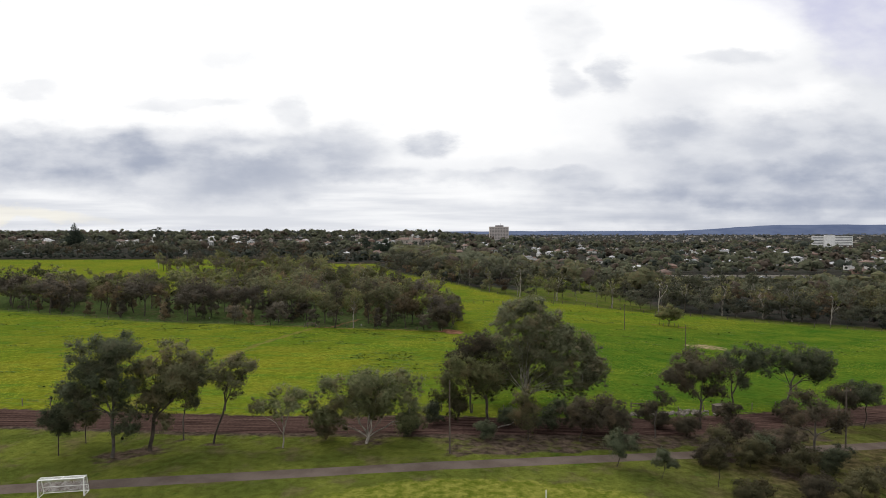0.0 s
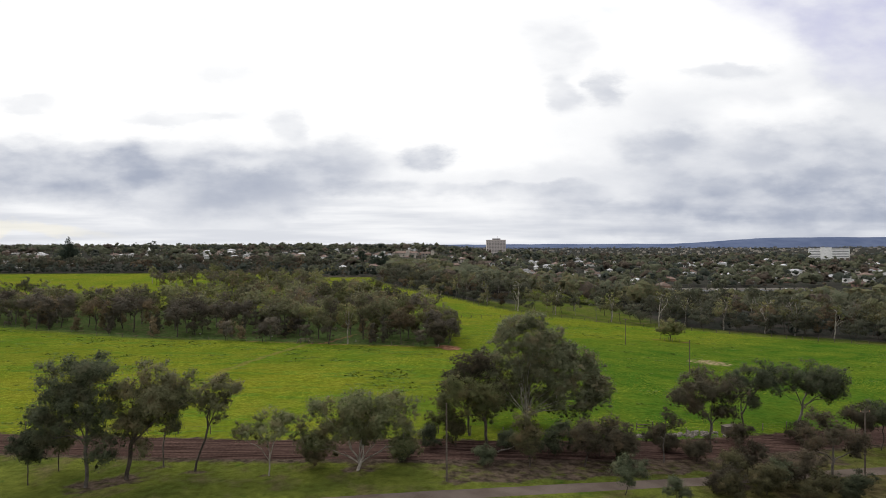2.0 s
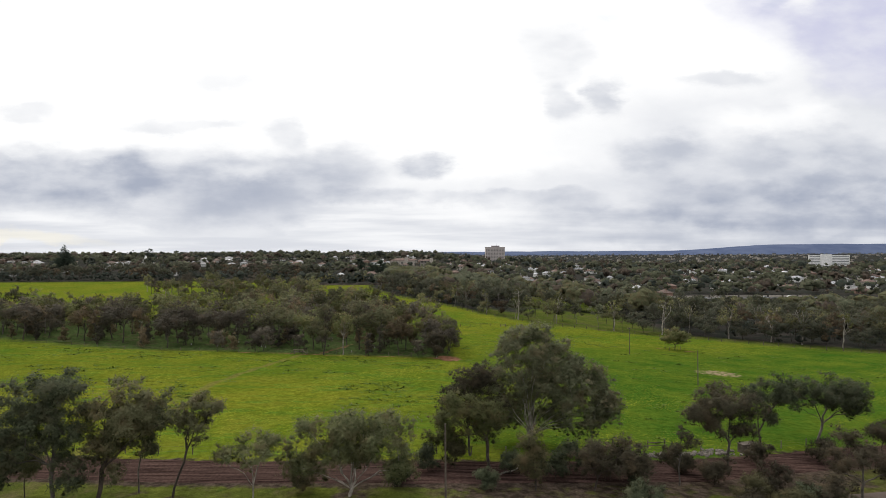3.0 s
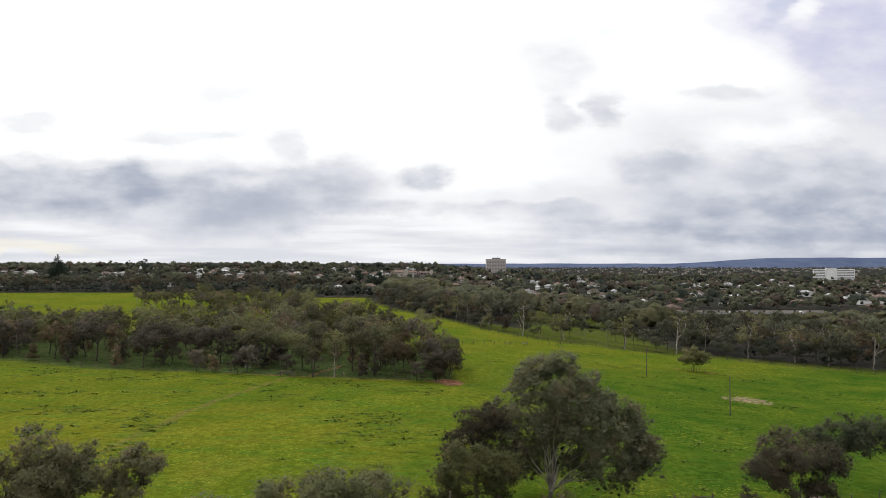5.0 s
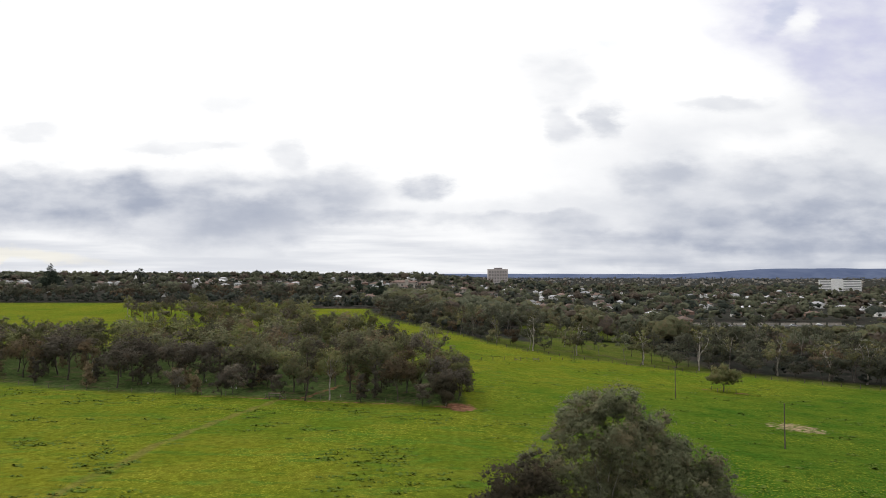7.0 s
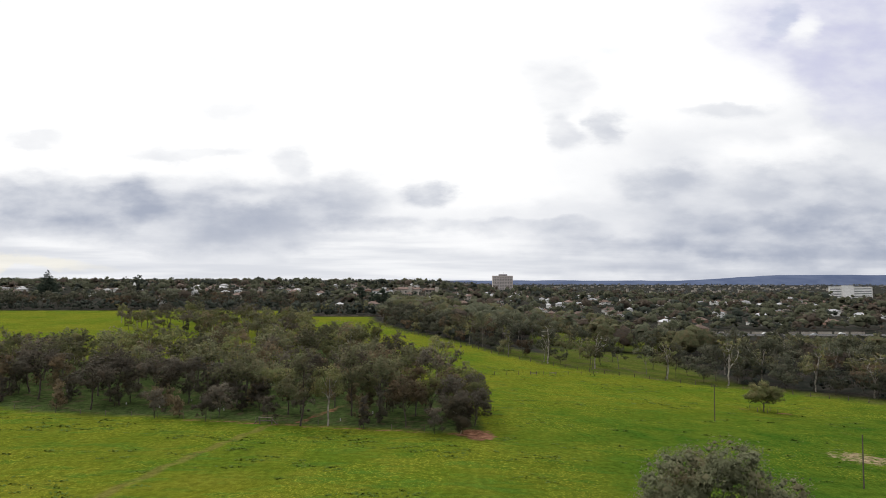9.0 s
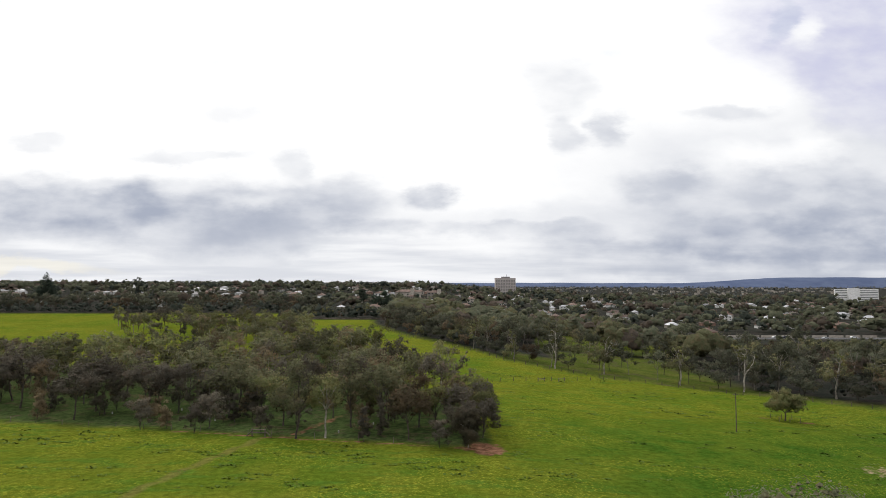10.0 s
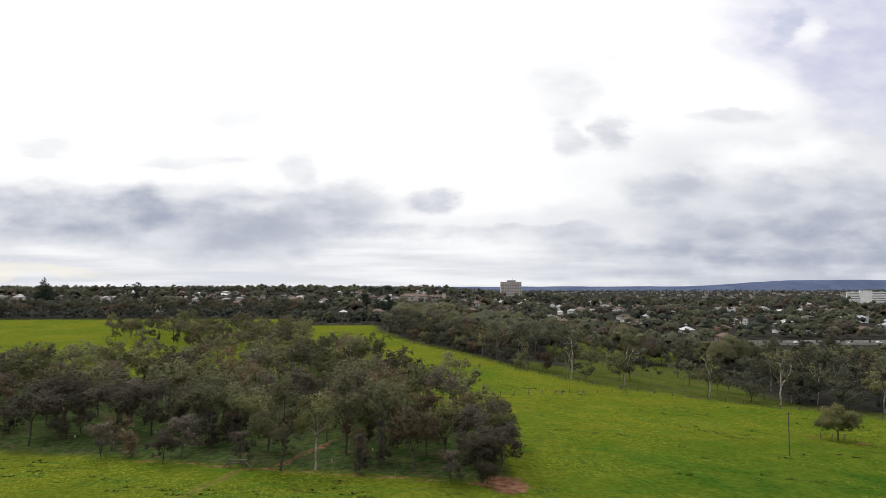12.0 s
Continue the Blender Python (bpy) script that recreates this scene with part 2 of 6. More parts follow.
LEAF_PINE = foliage("leaf_pine", (0.020, 0.032, 0.024), (0.052, 0.068, 0.046), (0.04, 0.05, 0.034))
BARK_PALE = surface("bark_pale", (0.10, 0.083, 0.066), (0.36, 0.325, 0.28), 0.9, 0.85, 0.5, vary=0.25)
BARK_DARK = surface("bark_dark", (0.028, 0.022, 0.018), (0.085, 0.066, 0.052), 1.2, 0.9, 0.7, vary=0.2)
BARK_GREY = surface("bark_grey", (0.045, 0.038, 0.032), (0.125, 0.108, 0.092), 1.0, 0.9, 0.6, vary=0.25)
WOOD_POLE = surface("pole_wood", (0.055, 0.042, 0.032), (0.12, 0.098, 0.078), 0.8, 0.9, 0.4)
WOOD_POST = surface("post_wood", (0.075, 0.060, 0.048), (0.16, 0.13, 0.105), 2.0, 0.9, 0.4, vary=0.3)
WHITE_PAINT = surface("white_paint", (0.72, 0.72, 0.70), (0.82, 0.82, 0.80), 2.0, 0.45)
NET = surface("goal_net", (0.55, 0.55, 0.55), (0.70, 0.70, 0.70), 3.0, 0.8)
METAL = surface("galvanised_steel", (0.32, 0.33, 0.34), (0.45, 0.46, 0.47), 3.0, 0.4, metal=0.8)
WIRE = surface("rusty_wire", (0.05, 0.042, 0.036), (0.10, 0.08, 0.07), 3.0, 0.7, metal=0.5)
CERAMIC = surface("ceramic", (0.25, 0.12, 0.07), (0.35, 0.2, 0.13), 4.0, 0.3)


# ---- the lie of the land ----
def smooth(a, b, x):
    t = min(max((x - a) / (b - a), 0.0), 1.0)
    return t * t * (3 - 2 * t)


def ground_z(x, y):
    sx, yy = min(max(x, 0.0), 100.0), min(max(y - 85.0, 0.0), 215.0)
    rise = 18.0 * smooth(560, 1300, y) * (1 - smooth(-100, 500, x))
    return rise - 0.012 * yy - 0.042 * sx - 0.00022 * sx * min(yy, 160.0)


def line_y(points, x):
    """Height over x of a line of plan points."""
    for (x0, y0), (x1, y1) in zip(points, points[1:]):
        if x <= x1 or (x1, y1) == points[-1]:
            return y0 + (y1 - y0) * (x - x0) / (x1 - x0)


PATH_LINE = [(-140, 68.5), (-50, 74.4), (1, 81.0), (36, 88.4), (66, 95.6), (120, 112)]
TRACK_LINE = [(-160, 118), (-70, 102), (-30, 97.8), (1, 96.8), (35, 100.6), (75, 113.5), (130, 136)]
TRACK_HALF = 4.3
COPSE_FRONT = [(-260, 290), (-171, 244), (-97, 209), (-53, 200.5), (-40, 197.3), (2, 188), (4, 187.5)]
# field's far border: right wood, then along the fence into the distance
WOOD_LINE = [(-55, 560), (-50, 520), (-22, 434), (-2, 393), (14, 364), (24, 342), (40, 323), (56, 309), (82, 300), (106, 290), (128, 268), (165, 236), (260, 150)]
COPSE_RIGHT = [(-100, 585), (-62, 400), (-28, 300), (2, 232), (6, 188)]


def in_copse(x, y):
    if x > 7 or x < -262:
        return False
    front = line_y(COPSE_FRONT, min(x, 4))
    return front < y < min(line_y(COPSE_RIGHT, max(x, -100)), 345 if x > -62 else 303)


def rng_of(seed):
    return np.random.default_rng(seed)


def value_noise(x, y, s, seed=0.0):
    return noise.noise(Vector((x / s, y / s, seed)))


# ---- mesh helpers ----
def mesh_from(name, verts, faces, mats, mat_ids=None, smooth_shade=False):
    """A mesh from arrays; faces all have the same number of corners."""
    v = np.asarray(verts, np.float32).reshape(-1, 3)
    f = np.asarray(faces, np.int32)
    me = bpy.data.meshes.new(name)
    me.vertices.add(len(v))
    me.vertices.foreach_set("co", v.ravel())
    k = f.shape[1]
    me.loops.add(f.size)
    me.loops.foreach_set("vertex_index", f.ravel())
    me.polygons.add(len(f))
    me.polygons.foreach_set("loop_start", np.arange(0, f.size, k, dtype=np.int32))
    me.polygons.foreach_set("loop_total", np.full(len(f), k, np.int32))
    for m in mats:
        me.materials.append(m)
    if mat_ids is not None:
        me.polygons.foreach_set("material_index", np.asarray(mat_ids, np.int32))
    me.polygons.foreach_set("use_smooth", np.full(len(f), smooth_shade, bool))
    me.update(calc_edges=True)
    me.validate()
    return me


def part(name, bm, mat, parent=None, label="", place=None, smooth_shade=False):
    """Links a bmesh or mesh as one mesh object, under a thing or a part."""
    if isinstance(bm, bpy.types.Mesh):
        me = bm
    else:
        me = bpy.data.meshes.new(name)
        bm.to_mesh(me)
        bm.free()
        me.materials.append(mat)
        if smooth_shade:
            me.polygons.foreach_set("use_smooth", np.ones(len(me.polygons), bool))
    ob = new(name, me)
    if parent is not None:
        ob.parent = parent
    if place is not None:
        ob.matrix_basis = place
    if label:
        tagged(ob, label)
    return ob


def thing(name, m, label, category, group="", kind=""):
    ob = new(name)
    ob.empty_display_size = 0.3
    ob.matrix_basis = m
    return tagged(ob, label, category, group, kind)


def box(bm, x0, x1, y0, y1, z0, z1):
    vs = [bm.verts.new((x, y, z)) for z in (z0, z1) for x, y in ((x0, y0), (x1, y0), (x1, y1), (x0, y1))]
    for q in ((3, 2, 1, 0), (4, 5, 6, 7), (0, 1, 5, 4), (1, 2, 6, 5), (2, 3, 7, 6), (3, 0, 4, 7)):
        bm.faces.new([vs[i] for i in q])
    return bm


def bevelled(bm, w):
    bmesh.ops.bevel(bm, geom=list(bm.edges), offset=w, segments=1, affect="EDGES", profile=0.7)
    return bm


def tube_arrays(points, radii, sides=6):
    """Vertices and quads of a tapered tube along points."""
    pts = np.asarray(points, float)
    n = len(pts)
    tang = np.gradient(pts, axis=0)
    tang /= np.linalg.norm(tang, axis=1)[:, None] + 1e-9
    ref = np.where(np.abs(tang[:, 2:3]) > 0.9, np.array([[1.0, 0, 0]]), np.array([[0, 0, 1.0]]))
    a = np.cross(tang, ref)
    a /= np.linalg.norm(a, axis=1)[:, None] + 1e-9
    b = np.cross(tang, a)
    ang = np.linspace(0, 2 * np.pi, sides, endpoint=False)
    ring = np.cos(ang)[None, :, None] * a[:, None, :] + np.sin(ang)[None, :, None] * b[:, None, :]
    v = pts[:, None, :] + ring * np.asarray(radii)[:, None, None]
    i = np.arange(n - 1)[:, None] * sides
    j = np.arange(sides)[None, :]
    k = (j + 1) % sides
    f = np.stack([i + j, i + k, i + sides + k, i + sides + j], -1).reshape(-1, 4)
    return v.reshape(-1, 3), f


def rod(bm, p, q, r0, r1=None, sides=8):
    """A capped rod between two points."""
    p, q = Vector(p), Vector(q)
    m = Matrix.Translation((p + q) / 2) @ (q - p).to_track_quat("Z", "Y").to_matrix().to_4x4()
    bmesh.ops.create_cone(bm, cap_ends=True, segments=sides, radius1=r0, radius2=r0 if r1 is None else r1, depth=(q - p).length, matrix=m)
    return bm


# ---- trees ----
def skeleton_mesh(rng, base, fork, ends, r_base, mat, bend=0.25, sides=6, lean=(0, 0), lobes=()):
    """Trunk and limbs that reach every end: each end joins the nearest limb; thickness adds up towards the root."""
    base, fork = np.array(base, float), np.array(fork, float)
    nodes, parent = [base], [-1]
    steps = 4
    for i in range(1, steps + 1):
        t = i / steps
        w = np.array([math.sin(t * 4.1 + lean[0]) * 0.05, math.cos(t * 3.3 + lean[1]) * 0.05, 0]) * np.linalg.norm(fork - base) * t * (1 - t) * 3
        nodes.append(base + (fork - base) * t + w)
        parent.append(len(nodes) - 2)
    first = len(nodes) - 2
    steep = 0.72 - max(0.0, bend - 0.3) * 7      # limbs of a spreading tree leave the trunk low
    top = len(nodes) - 1
    for l in lobes:     # a stem to the heart of each lobe: steep at first, then spreading
        goal_pt = np.array(l[:3]) + np.array([0, 0, -0.3 * l[5]])
        g = goal_pt - fork
        reach = math.hypot(g[0], g[1])
        ctrl = fork + np.array([g[0] * 0.35, g[1] * 0.35, max(g[2] * steep, reach * 0.30)])
        last = top
        for i in range(1, 6):
            t = i / 5
            q = fork * (1 - t) ** 2 + ctrl * 2 * t * (1 - t) + goal_pt * t * t + rng.normal(0, 0.035, 3) * (reach + abs(g[2])) * 0.5
            nodes.append(q)
            parent.append(last)
            last = len(nodes) - 1
    order = np.argsort(np.linalg.norm(ends - fork, axis=1))
    tips = []
    for e in order:
        end = ends[e]
        arr = np.array(nodes)
        d = np.linalg.norm(arr - end, axis=1) + 0.25 * np.linalg.norm(arr - fork, axis=1)
        d += np.maximum(arr[:, 2] - end[2], 0) * 0.9
        d[:first] += 1e3
        p = int(np.argmin(d))
        a = arr[p]
        length = np.linalg.norm(end - a)
        k = 3 if length > 2.5 else 2
        up = np.array([0, 0, 1.0])
        jit = rng.normal(0, bend * 0.35, 3) * length * 0.35
        last = p
        for i in range(1, k + 1):
            t = i / k
            q = a + (end - a) * t + (up * bend * length * 0.45 + jit) * t * (1 - t) * 1.6
            nodes.append(q)
            parent.append(last)
            last = len(nodes) - 1
        tips.append(last)
    n = len(nodes)
    load = np.zeros(n)
    for tip in tips:
        load[tip] += 1
    for i in range(n - 1, 0, -1):
        load[parent[i]] += load[i]
    rad = r_base * np.power(np.maximum(load, 0.35) / max(load[0], 1), 0.46)
    rad[0] *= 1.25
    vs, fs, off = [], [], 0
    kids = [[] for _ in range(n)]
    for i in range(1, n):
        kids[parent[i]].append(i)
    seen = set()
    for i in range(1, n):       # chains: follow the thickest child
        if i in seen:
            continue
        chain = [parent[i], i]
        seen.add(i)
        while kids[chain[-1]]:
            best = max(kids[chain[-1]], key=lambda c: rad[c])
            if best in seen:
                break
            seen.add(best)
            chain.append(best)
        rr = [min(rad[chain[0]], rad[chain[1]] * 1.15)] + [rad[c] for c in chain[1:]]
        rr[-1] *= 0.45
        if chain[0] == 0:
            rr[0] = rad[0]
        v, f = tube_arrays([nodes[c] for c in chain], rr, sides if rr[0] > 0.12 else (4 if rr[0] > 0.05 else 3))
        vs.append(v)
        fs.append(f + off)
        off += len(v)
    return mesh_from("trunk", np.concatenate(vs), np.concatenate(fs), [mat], smooth_shade=True)


def leaf_arrays(rng, centres, radii, count, size, droop=0.5, flat=0.75, sub=9, tight=0.235):
    """Kite-shaped sprigs: each clump is a handful of ragged tufts, each tuft a cloud of sprigs."""
    centres, radii = np.asarray(centres), np.asarray(radii)
    n = len(centres)
    d = rng.normal(size=(n, sub, 3))
    d /= np.linalg.norm(d, axis=2)[:, :, None]
    d *= rng.uniform(0.25, 1.0, (n, sub, 1))
    tuft = centres[:, None, :] + d * radii[:, None, None] * np.array([1, 1, flat])
    tuft_r = radii[:, None] * rng.uniform(0.7, 1.3, (n, sub)) * tight
    w = tuft_r.ravel() ** 2
    which = rng.choice(n * sub, count, p=w / w.sum())
    out = rng.normal(size=(count, 3))
    p = tuft.reshape(-1, 3)[which] + out * tuft_r.ravel()[which][:, None] * np.array([1, 1, flat])
    # sprigs lie over the tuft's skin, so that its top catches the sky; some hang edge-on
    face = out * 0.42 + rng.normal(0, 0.42, (count, 3)) + np.array([0, 0, 0.45])
    face += (tuft.reshape(-1, 3)[which] - np.repeat(centres, sub, 0)[which]) / radii[which // sub][:, None] * 0.6
    axis = out * 0.4 + rng.normal(0, 0.6, (count, 3)) - np.array([0, 0, droop])
    side = np.cross(axis, face)
    side /= np.linalg.norm(side, axis=1)[:, None] + 1e-9
    axis = np.cross(face, side)
    axis /= np.linalg.norm(axis, axis=1)[:, None] + 1e-9
    s = size * rng.uniform(0.6, 1.4, count)[:, None]
    wd = s * rng.uniform(0.16, 0.28, count)[:, None]
    v = np.stack([p - axis * s * 0.5, p + side * wd, p + axis * s * 0.5, p - side * wd], 1).reshape(-1, 3)
    return v, np.arange(count * 4).reshape(-1, 4)


OCTA_V = np.array([(1, 0, 0), (0, 1, 0), (-1, 0, 0), (0, -1, 0), (0, 0, 1), (0, 0, -0.8)], float)
OCTA_F = np.array([(0, 1, 4), (1, 2, 4), (2, 3, 4), (3, 0, 4), (1, 0, 5), (2, 1, 5), (3, 2, 5), (0, 3, 5)])


def unit(v):
    return v / (np.linalg.norm(v, axis=-1, keepdims=True) + 1e-9)


def crown_mesh(rng, centres, radii, count, leaf, mat, droop=0.5, tufts=10, flat=0.75, name="crown", full=0.40, wide=0.21):
    """A crown of leafy billows: each clump carries rounded tufts, each tuft a small dense heart under a coat of sprigs that follow its skin."""
    centres, radii = np.asarray(centres, float), np.asarray(radii, float)
    n = len(centres)
    mid = centres.mean(0) - [0, 0, 0.25 * np.ptp(centres[:, 2])]
    span = np.abs(centres - mid).max(0) + 1.0
    d = rng.normal(size=(n, tufts, 3)) + [0, 0, 0.25]
    d = unit(d)
    squash = np.array([1, 1, flat])
    tuft = (centres[:, None] + d * (radii[:, None, None] * rng.uniform(0.30, 0.85, (n, tufts, 1))) * squash).reshape(-1, 3)
    tuft_r = (radii[:, None] * rng.uniform(0.24, 0.50, (n, tufts))).ravel()
    lean = d.reshape(-1, 3)
    m = len(tuft)
    # hearts
    hv = tuft[:, None] + OCTA_V[None] * (tuft_r * full)[:, None, None] * rng.uniform(0.75, 1.2, (m, 6, 1)) * [1, 1, 0.85]
    tree_out = (tuft - mid) / span
    hn = unit(OCTA_V[None] * 0.4 + (lean * 0.5 + tree_out * 1.0)[:, None])
    hf = (np.arange(m) * 6)[:, None, None] + OCTA_F[None]
    # sprigs
    w = tuft_r ** 2
    q = rng.choice(m, count, p=w / w.sum())
    out = unit(rng.normal(size=(count, 3)) + [0, 0, 0.2])
    p = tuft[q] + out * (tuft_r[q] * (0.45 + 0.95 * rng.random(count) ** 1.3))[:, None] * [1, 1, 0.85]
    normal = unit(out * 0.35 + lean[q] * 0.5 + tree_out[q] * 1.0 + [0, 0, 0.2])
    face = unit(normal + rng.normal(0, 0.42, (count, 3)))
    axis = out * 0.35 + rng.normal(0, 0.6, (count, 3)) - [0, 0, droop]
    side = unit(np.cross(face, axis))
    axis = unit(np.cross(side, face))
    s = leaf * rng.uniform(0.6, 1.35, count)[:, None]
    wd = s * wide * rng.uniform(0.75, 1.25, count)[:, None]
    lv = np.stack([p - axis * s * 0.5, p - side * wd, p + axis * s * 0.5, p + side * wd], 1)
    ln = np.repeat(unit(normal * 0.75 + face * 0.45)[:, None], 4, 1)
    verts = np.concatenate([hv.reshape(-1, 3), lv.reshape(-1, 3)])
    normals = np.concatenate([hn.reshape(-1, 3), ln.reshape(-1, 3)])
    return leafy_mesh(name, verts, normals, hf.reshape(-1, 3), np.arange(count * 4).reshape(-1, 4) + m * 6, mat)


def leafy_mesh(name, verts, normals, tris, quads, mat):
    """One mesh of triangles and quads whose shading follows the given normals."""
    me = bpy.data.meshes.new(name)
    me.vertices.add(len(verts))
    me.vertices.foreach_set("co", verts.astype(np.float32).ravel())
    loops = np.concatenate([tris.ravel(), quads.ravel()]).astype(np.int32)
    totals = np.concatenate([np.full(len(tris), 3), np.full(len(quads), 4)]).astype(np.int32)
    me.loops.add(len(loops))
    me.loops.foreach_set("vertex_index", loops)
    me.polygons.add(len(totals))
    me.polygons.foreach_set("loop_start", np.concatenate([[0], np.cumsum(totals)[:-1]]).astype(np.int32))
    me.polygons.foreach_set("loop_total", totals)
    me.polygons.foreach_set("use_smooth", np.ones(len(totals), bool))
    me.materials.append(mat)
    me.update(calc_edges=True)
    me.attributes.new("custom_normal", "FLOAT_VECTOR", "POINT").data.foreach_set("vector", normals.astype(np.float32).ravel())
    return me


def crown_ends(rng, lobes, n):
    """Clump centres spread through the lobes (x, y, z, rx, ry, rz), more of them near the skin."""
    vol = np.array([l[3] * l[4] * l[5] for l in lobes]) ** 0.6
    pick = rng.choice(len(lobes), n * 6, p=vol / vol.sum())
    d = rng.normal(size=(n * 6, 3))
    d /= np.linalg.norm(d, axis=1)[:, None]
    r = rng.random(n * 6) ** 0.45
    L = np.array(lobes)[pick]
    p = L[:, :3] + d * r[:, None] * L[:, 3:6]
    keep = [0]
    for i in range(1, len(p)):      # spread them: best of what is left
        if len(keep) >= n:
            break
        if np.min(np.linalg.norm(p[keep] - p[i], axis=1)) > 0.5 * (vol.sum() / n) ** (1 / 2.25):
            keep.append(i)
    i = 1
    while len(keep) < n and i < len(p):
        if i not in keep:
            keep.append(i)
        i += 1
    return p[keep]


def tree_meshes(seed, lobes, fork, r_base, clumps, clump_r, leaves, leaf, bark, foliage_mat, droop=0.5, bend=0.3, sides=6, inner=0.0):
    rng = rng_of(seed)
    ends = crown_ends(rng, lobes, clumps)
    trunk = skeleton_mesh(rng, (0, 0, -0.25), fork, ends, r_base, bark, bend, sides, lean=rng.uniform(0, 6, 2), lobes=lobes)
    crown = crown_mesh(rng, ends, clump_r * 1.25 * rng.uniform(0.65, 1.3, len(ends)), leaves, leaf, foliage_mat, droop)
    return trunk, crown


def tree(name, x, y, meshes, label, category="tree", group="", turn=0.0, scale=1.0, sz=None):
    m = pose(x, y, ground_z(x, y), 0, 0, turn) @ Matrix.Diagonal((scale, scale, sz or scale, 1))
    t = thing(name, m, label, category, group)
    part("trunk", meshes[0], None, t)
    part("crown", meshes[1], None, t)
    return t


# ---- ground ----
def ground_material():
    m, t = material("ground")
    pos = node(t, "ShaderNodeTexCoord").outputs["Object"]

    def nz(scale, detail=4.0, rough=0.6, stretch=(1, 1, 1), seed=0.0):
        p = node(t, "ShaderNodeVectorMath", {0: pos, 1: stretch}, operation="MULTIPLY").outputs[0]
        p = node(t, "ShaderNodeVectorMath", {0: p, 1: (seed, seed * 0.7, 0)}, operation="ADD").outputs[0]
        return node(t, "ShaderNodeTexNoise", {"Vector": p, "Scale": scale, "Detail": detail, "Roughness": rough}).outputs[0]

    def zone(name):
        return node(t, "ShaderNodeAttribute", attribute_name=name).outputs["Fac"]

    broad, mid, fine, grit = nz(0.018, 4), nz(0.11, 5), nz(0.9, 5, 0.65), nz(7.0, 4, 0.7)
    # pasture: lush green, with drifts of yellow flowers and darker tussock
    field = mixc(t, ramp01(t, broad, 0.38, 0.62), rgb(0.076, 0.106, 0.010), rgb(0.110, 0.118, 0.012))
    field = mixc(t, ramp01(t, mid, 0.42, 0.68, 0.0, 0.7), field, rgb(0.116, 0.120, 0.015))
    field = mixc(t, ramp01(t, nz(0.4, 5, 0.65, (0.28, 1, 1), 23.0), 0.48, 0.66, 0.0, 0.7), field, rgb(0.052, 0.108, 0.014))
    # deeper green to the right and near the grove, partly painted cloud shadow
    field = mixc(t, mth(t, "MULTIPLY", zone("lush"), 0.82), field, mixc(t, ramp01(t, mid, 0.35, 0.65), rgb(0.022, 0.064, 0.008), rgb(0.052, 0.088, 0.010)))
    flower = mth(t, "MULTIPLY", ramp01(t, nz(2.6, 2, 0.6, seed=9.0), 0.56, 0.63), ramp01(t, nz(0.045, 4, 0.6, seed=31.0), 0.38, 0.60))
    field = mixc(t, mth(t, "MULTIPLY", flower, 0.36), field, rgb(0.34, 0.31, 0.035))
    field = mixc(t, mth(t, "MULTIPLY", ramp01(t, zone("trail"), 0.2, 0.8), 0.7), field, rgb(0.120, 0.105, 0.030))
    # mown grass near the path
    lawn = mixc(t, ramp01(t, mid, 0.35, 0.65), rgb(0.050, 0.062, 0.013), rgb(0.082, 0.094, 0.018))
    lawn = mixc(t, ramp01(t, nz(0.22, 5, 0.6, seed=3.0), 0.48, 0.70, 0.0, 0.7), lawn, rgb(0.086, 0.068, 0.036))
    lawn = mixc(t, mth(t, "MULTIPLY", zone("worn"), ramp01(t, nz(0.16, 5, 0.6, seed=17.0), 0.35, 0.6, 0.25, 0.95)), lawn, mixc(t, ramp01(t, fine, 0.35, 0.65), rgb(0.040, 0.034, 0.016), rgb(0.070, 0.054, 0.028)))
    lawn = mixc(t, ramp01(t, nz(0.4, 5, 0.6, seed=43.0), 0.58, 0.74, 0.0, 0.8), lawn, rgb(0.028, 0.052, 0.010))
    # grass under trees, thin, with fallen bark and leaves; crown shade darkens its colours
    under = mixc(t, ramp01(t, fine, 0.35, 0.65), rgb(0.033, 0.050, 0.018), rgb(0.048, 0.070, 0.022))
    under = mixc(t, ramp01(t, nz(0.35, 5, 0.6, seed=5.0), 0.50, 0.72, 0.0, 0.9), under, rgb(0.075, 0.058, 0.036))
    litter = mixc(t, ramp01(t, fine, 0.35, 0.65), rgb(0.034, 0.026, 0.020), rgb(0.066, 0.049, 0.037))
    # floor of wood and suburb, darkened to paint the shade between crowns
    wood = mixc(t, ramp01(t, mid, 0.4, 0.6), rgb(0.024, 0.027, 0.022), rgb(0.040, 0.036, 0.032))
    red = mixc(t, ramp01(t, fine, 0.3, 0.7), rgb(0.13, 0.060, 0.036), rgb(0.20, 0.105, 0.066))
    sand = mixc(t, ramp01(t, fine, 0.3, 0.7), rgb(0.15, 0.115, 0.065), rgb(0.27, 0.21, 0.13))
    bright = mixc(t, ramp01(t, fine, 0.3, 0.7), rgb(0.075, 0.098, 0.012), rgb(0.135, 0.132, 0.028))

    def ragged(name, w=0.5):
        return ramp01(t, mth(t, "ADD", zone(name), mth(t, "MULTIPLY", mth(t, "SUBTRACT", nz(0.6, 5, 0.65, seed=11.0), 0.5), w)), 0.35, 0.62)

    rank = mixc(t, ramp01(t, mid, 0.38, 0.62), rgb(0.052, 0.072, 0.014), rgb(0.074, 0.086, 0.018))
    rank = mixc(t, ramp01(t, nz(0.12, 5, 0.6, seed=29.0), 0.50, 0.68, 0.0, 0.7), rank, rgb(0.072, 0.062, 0.032))
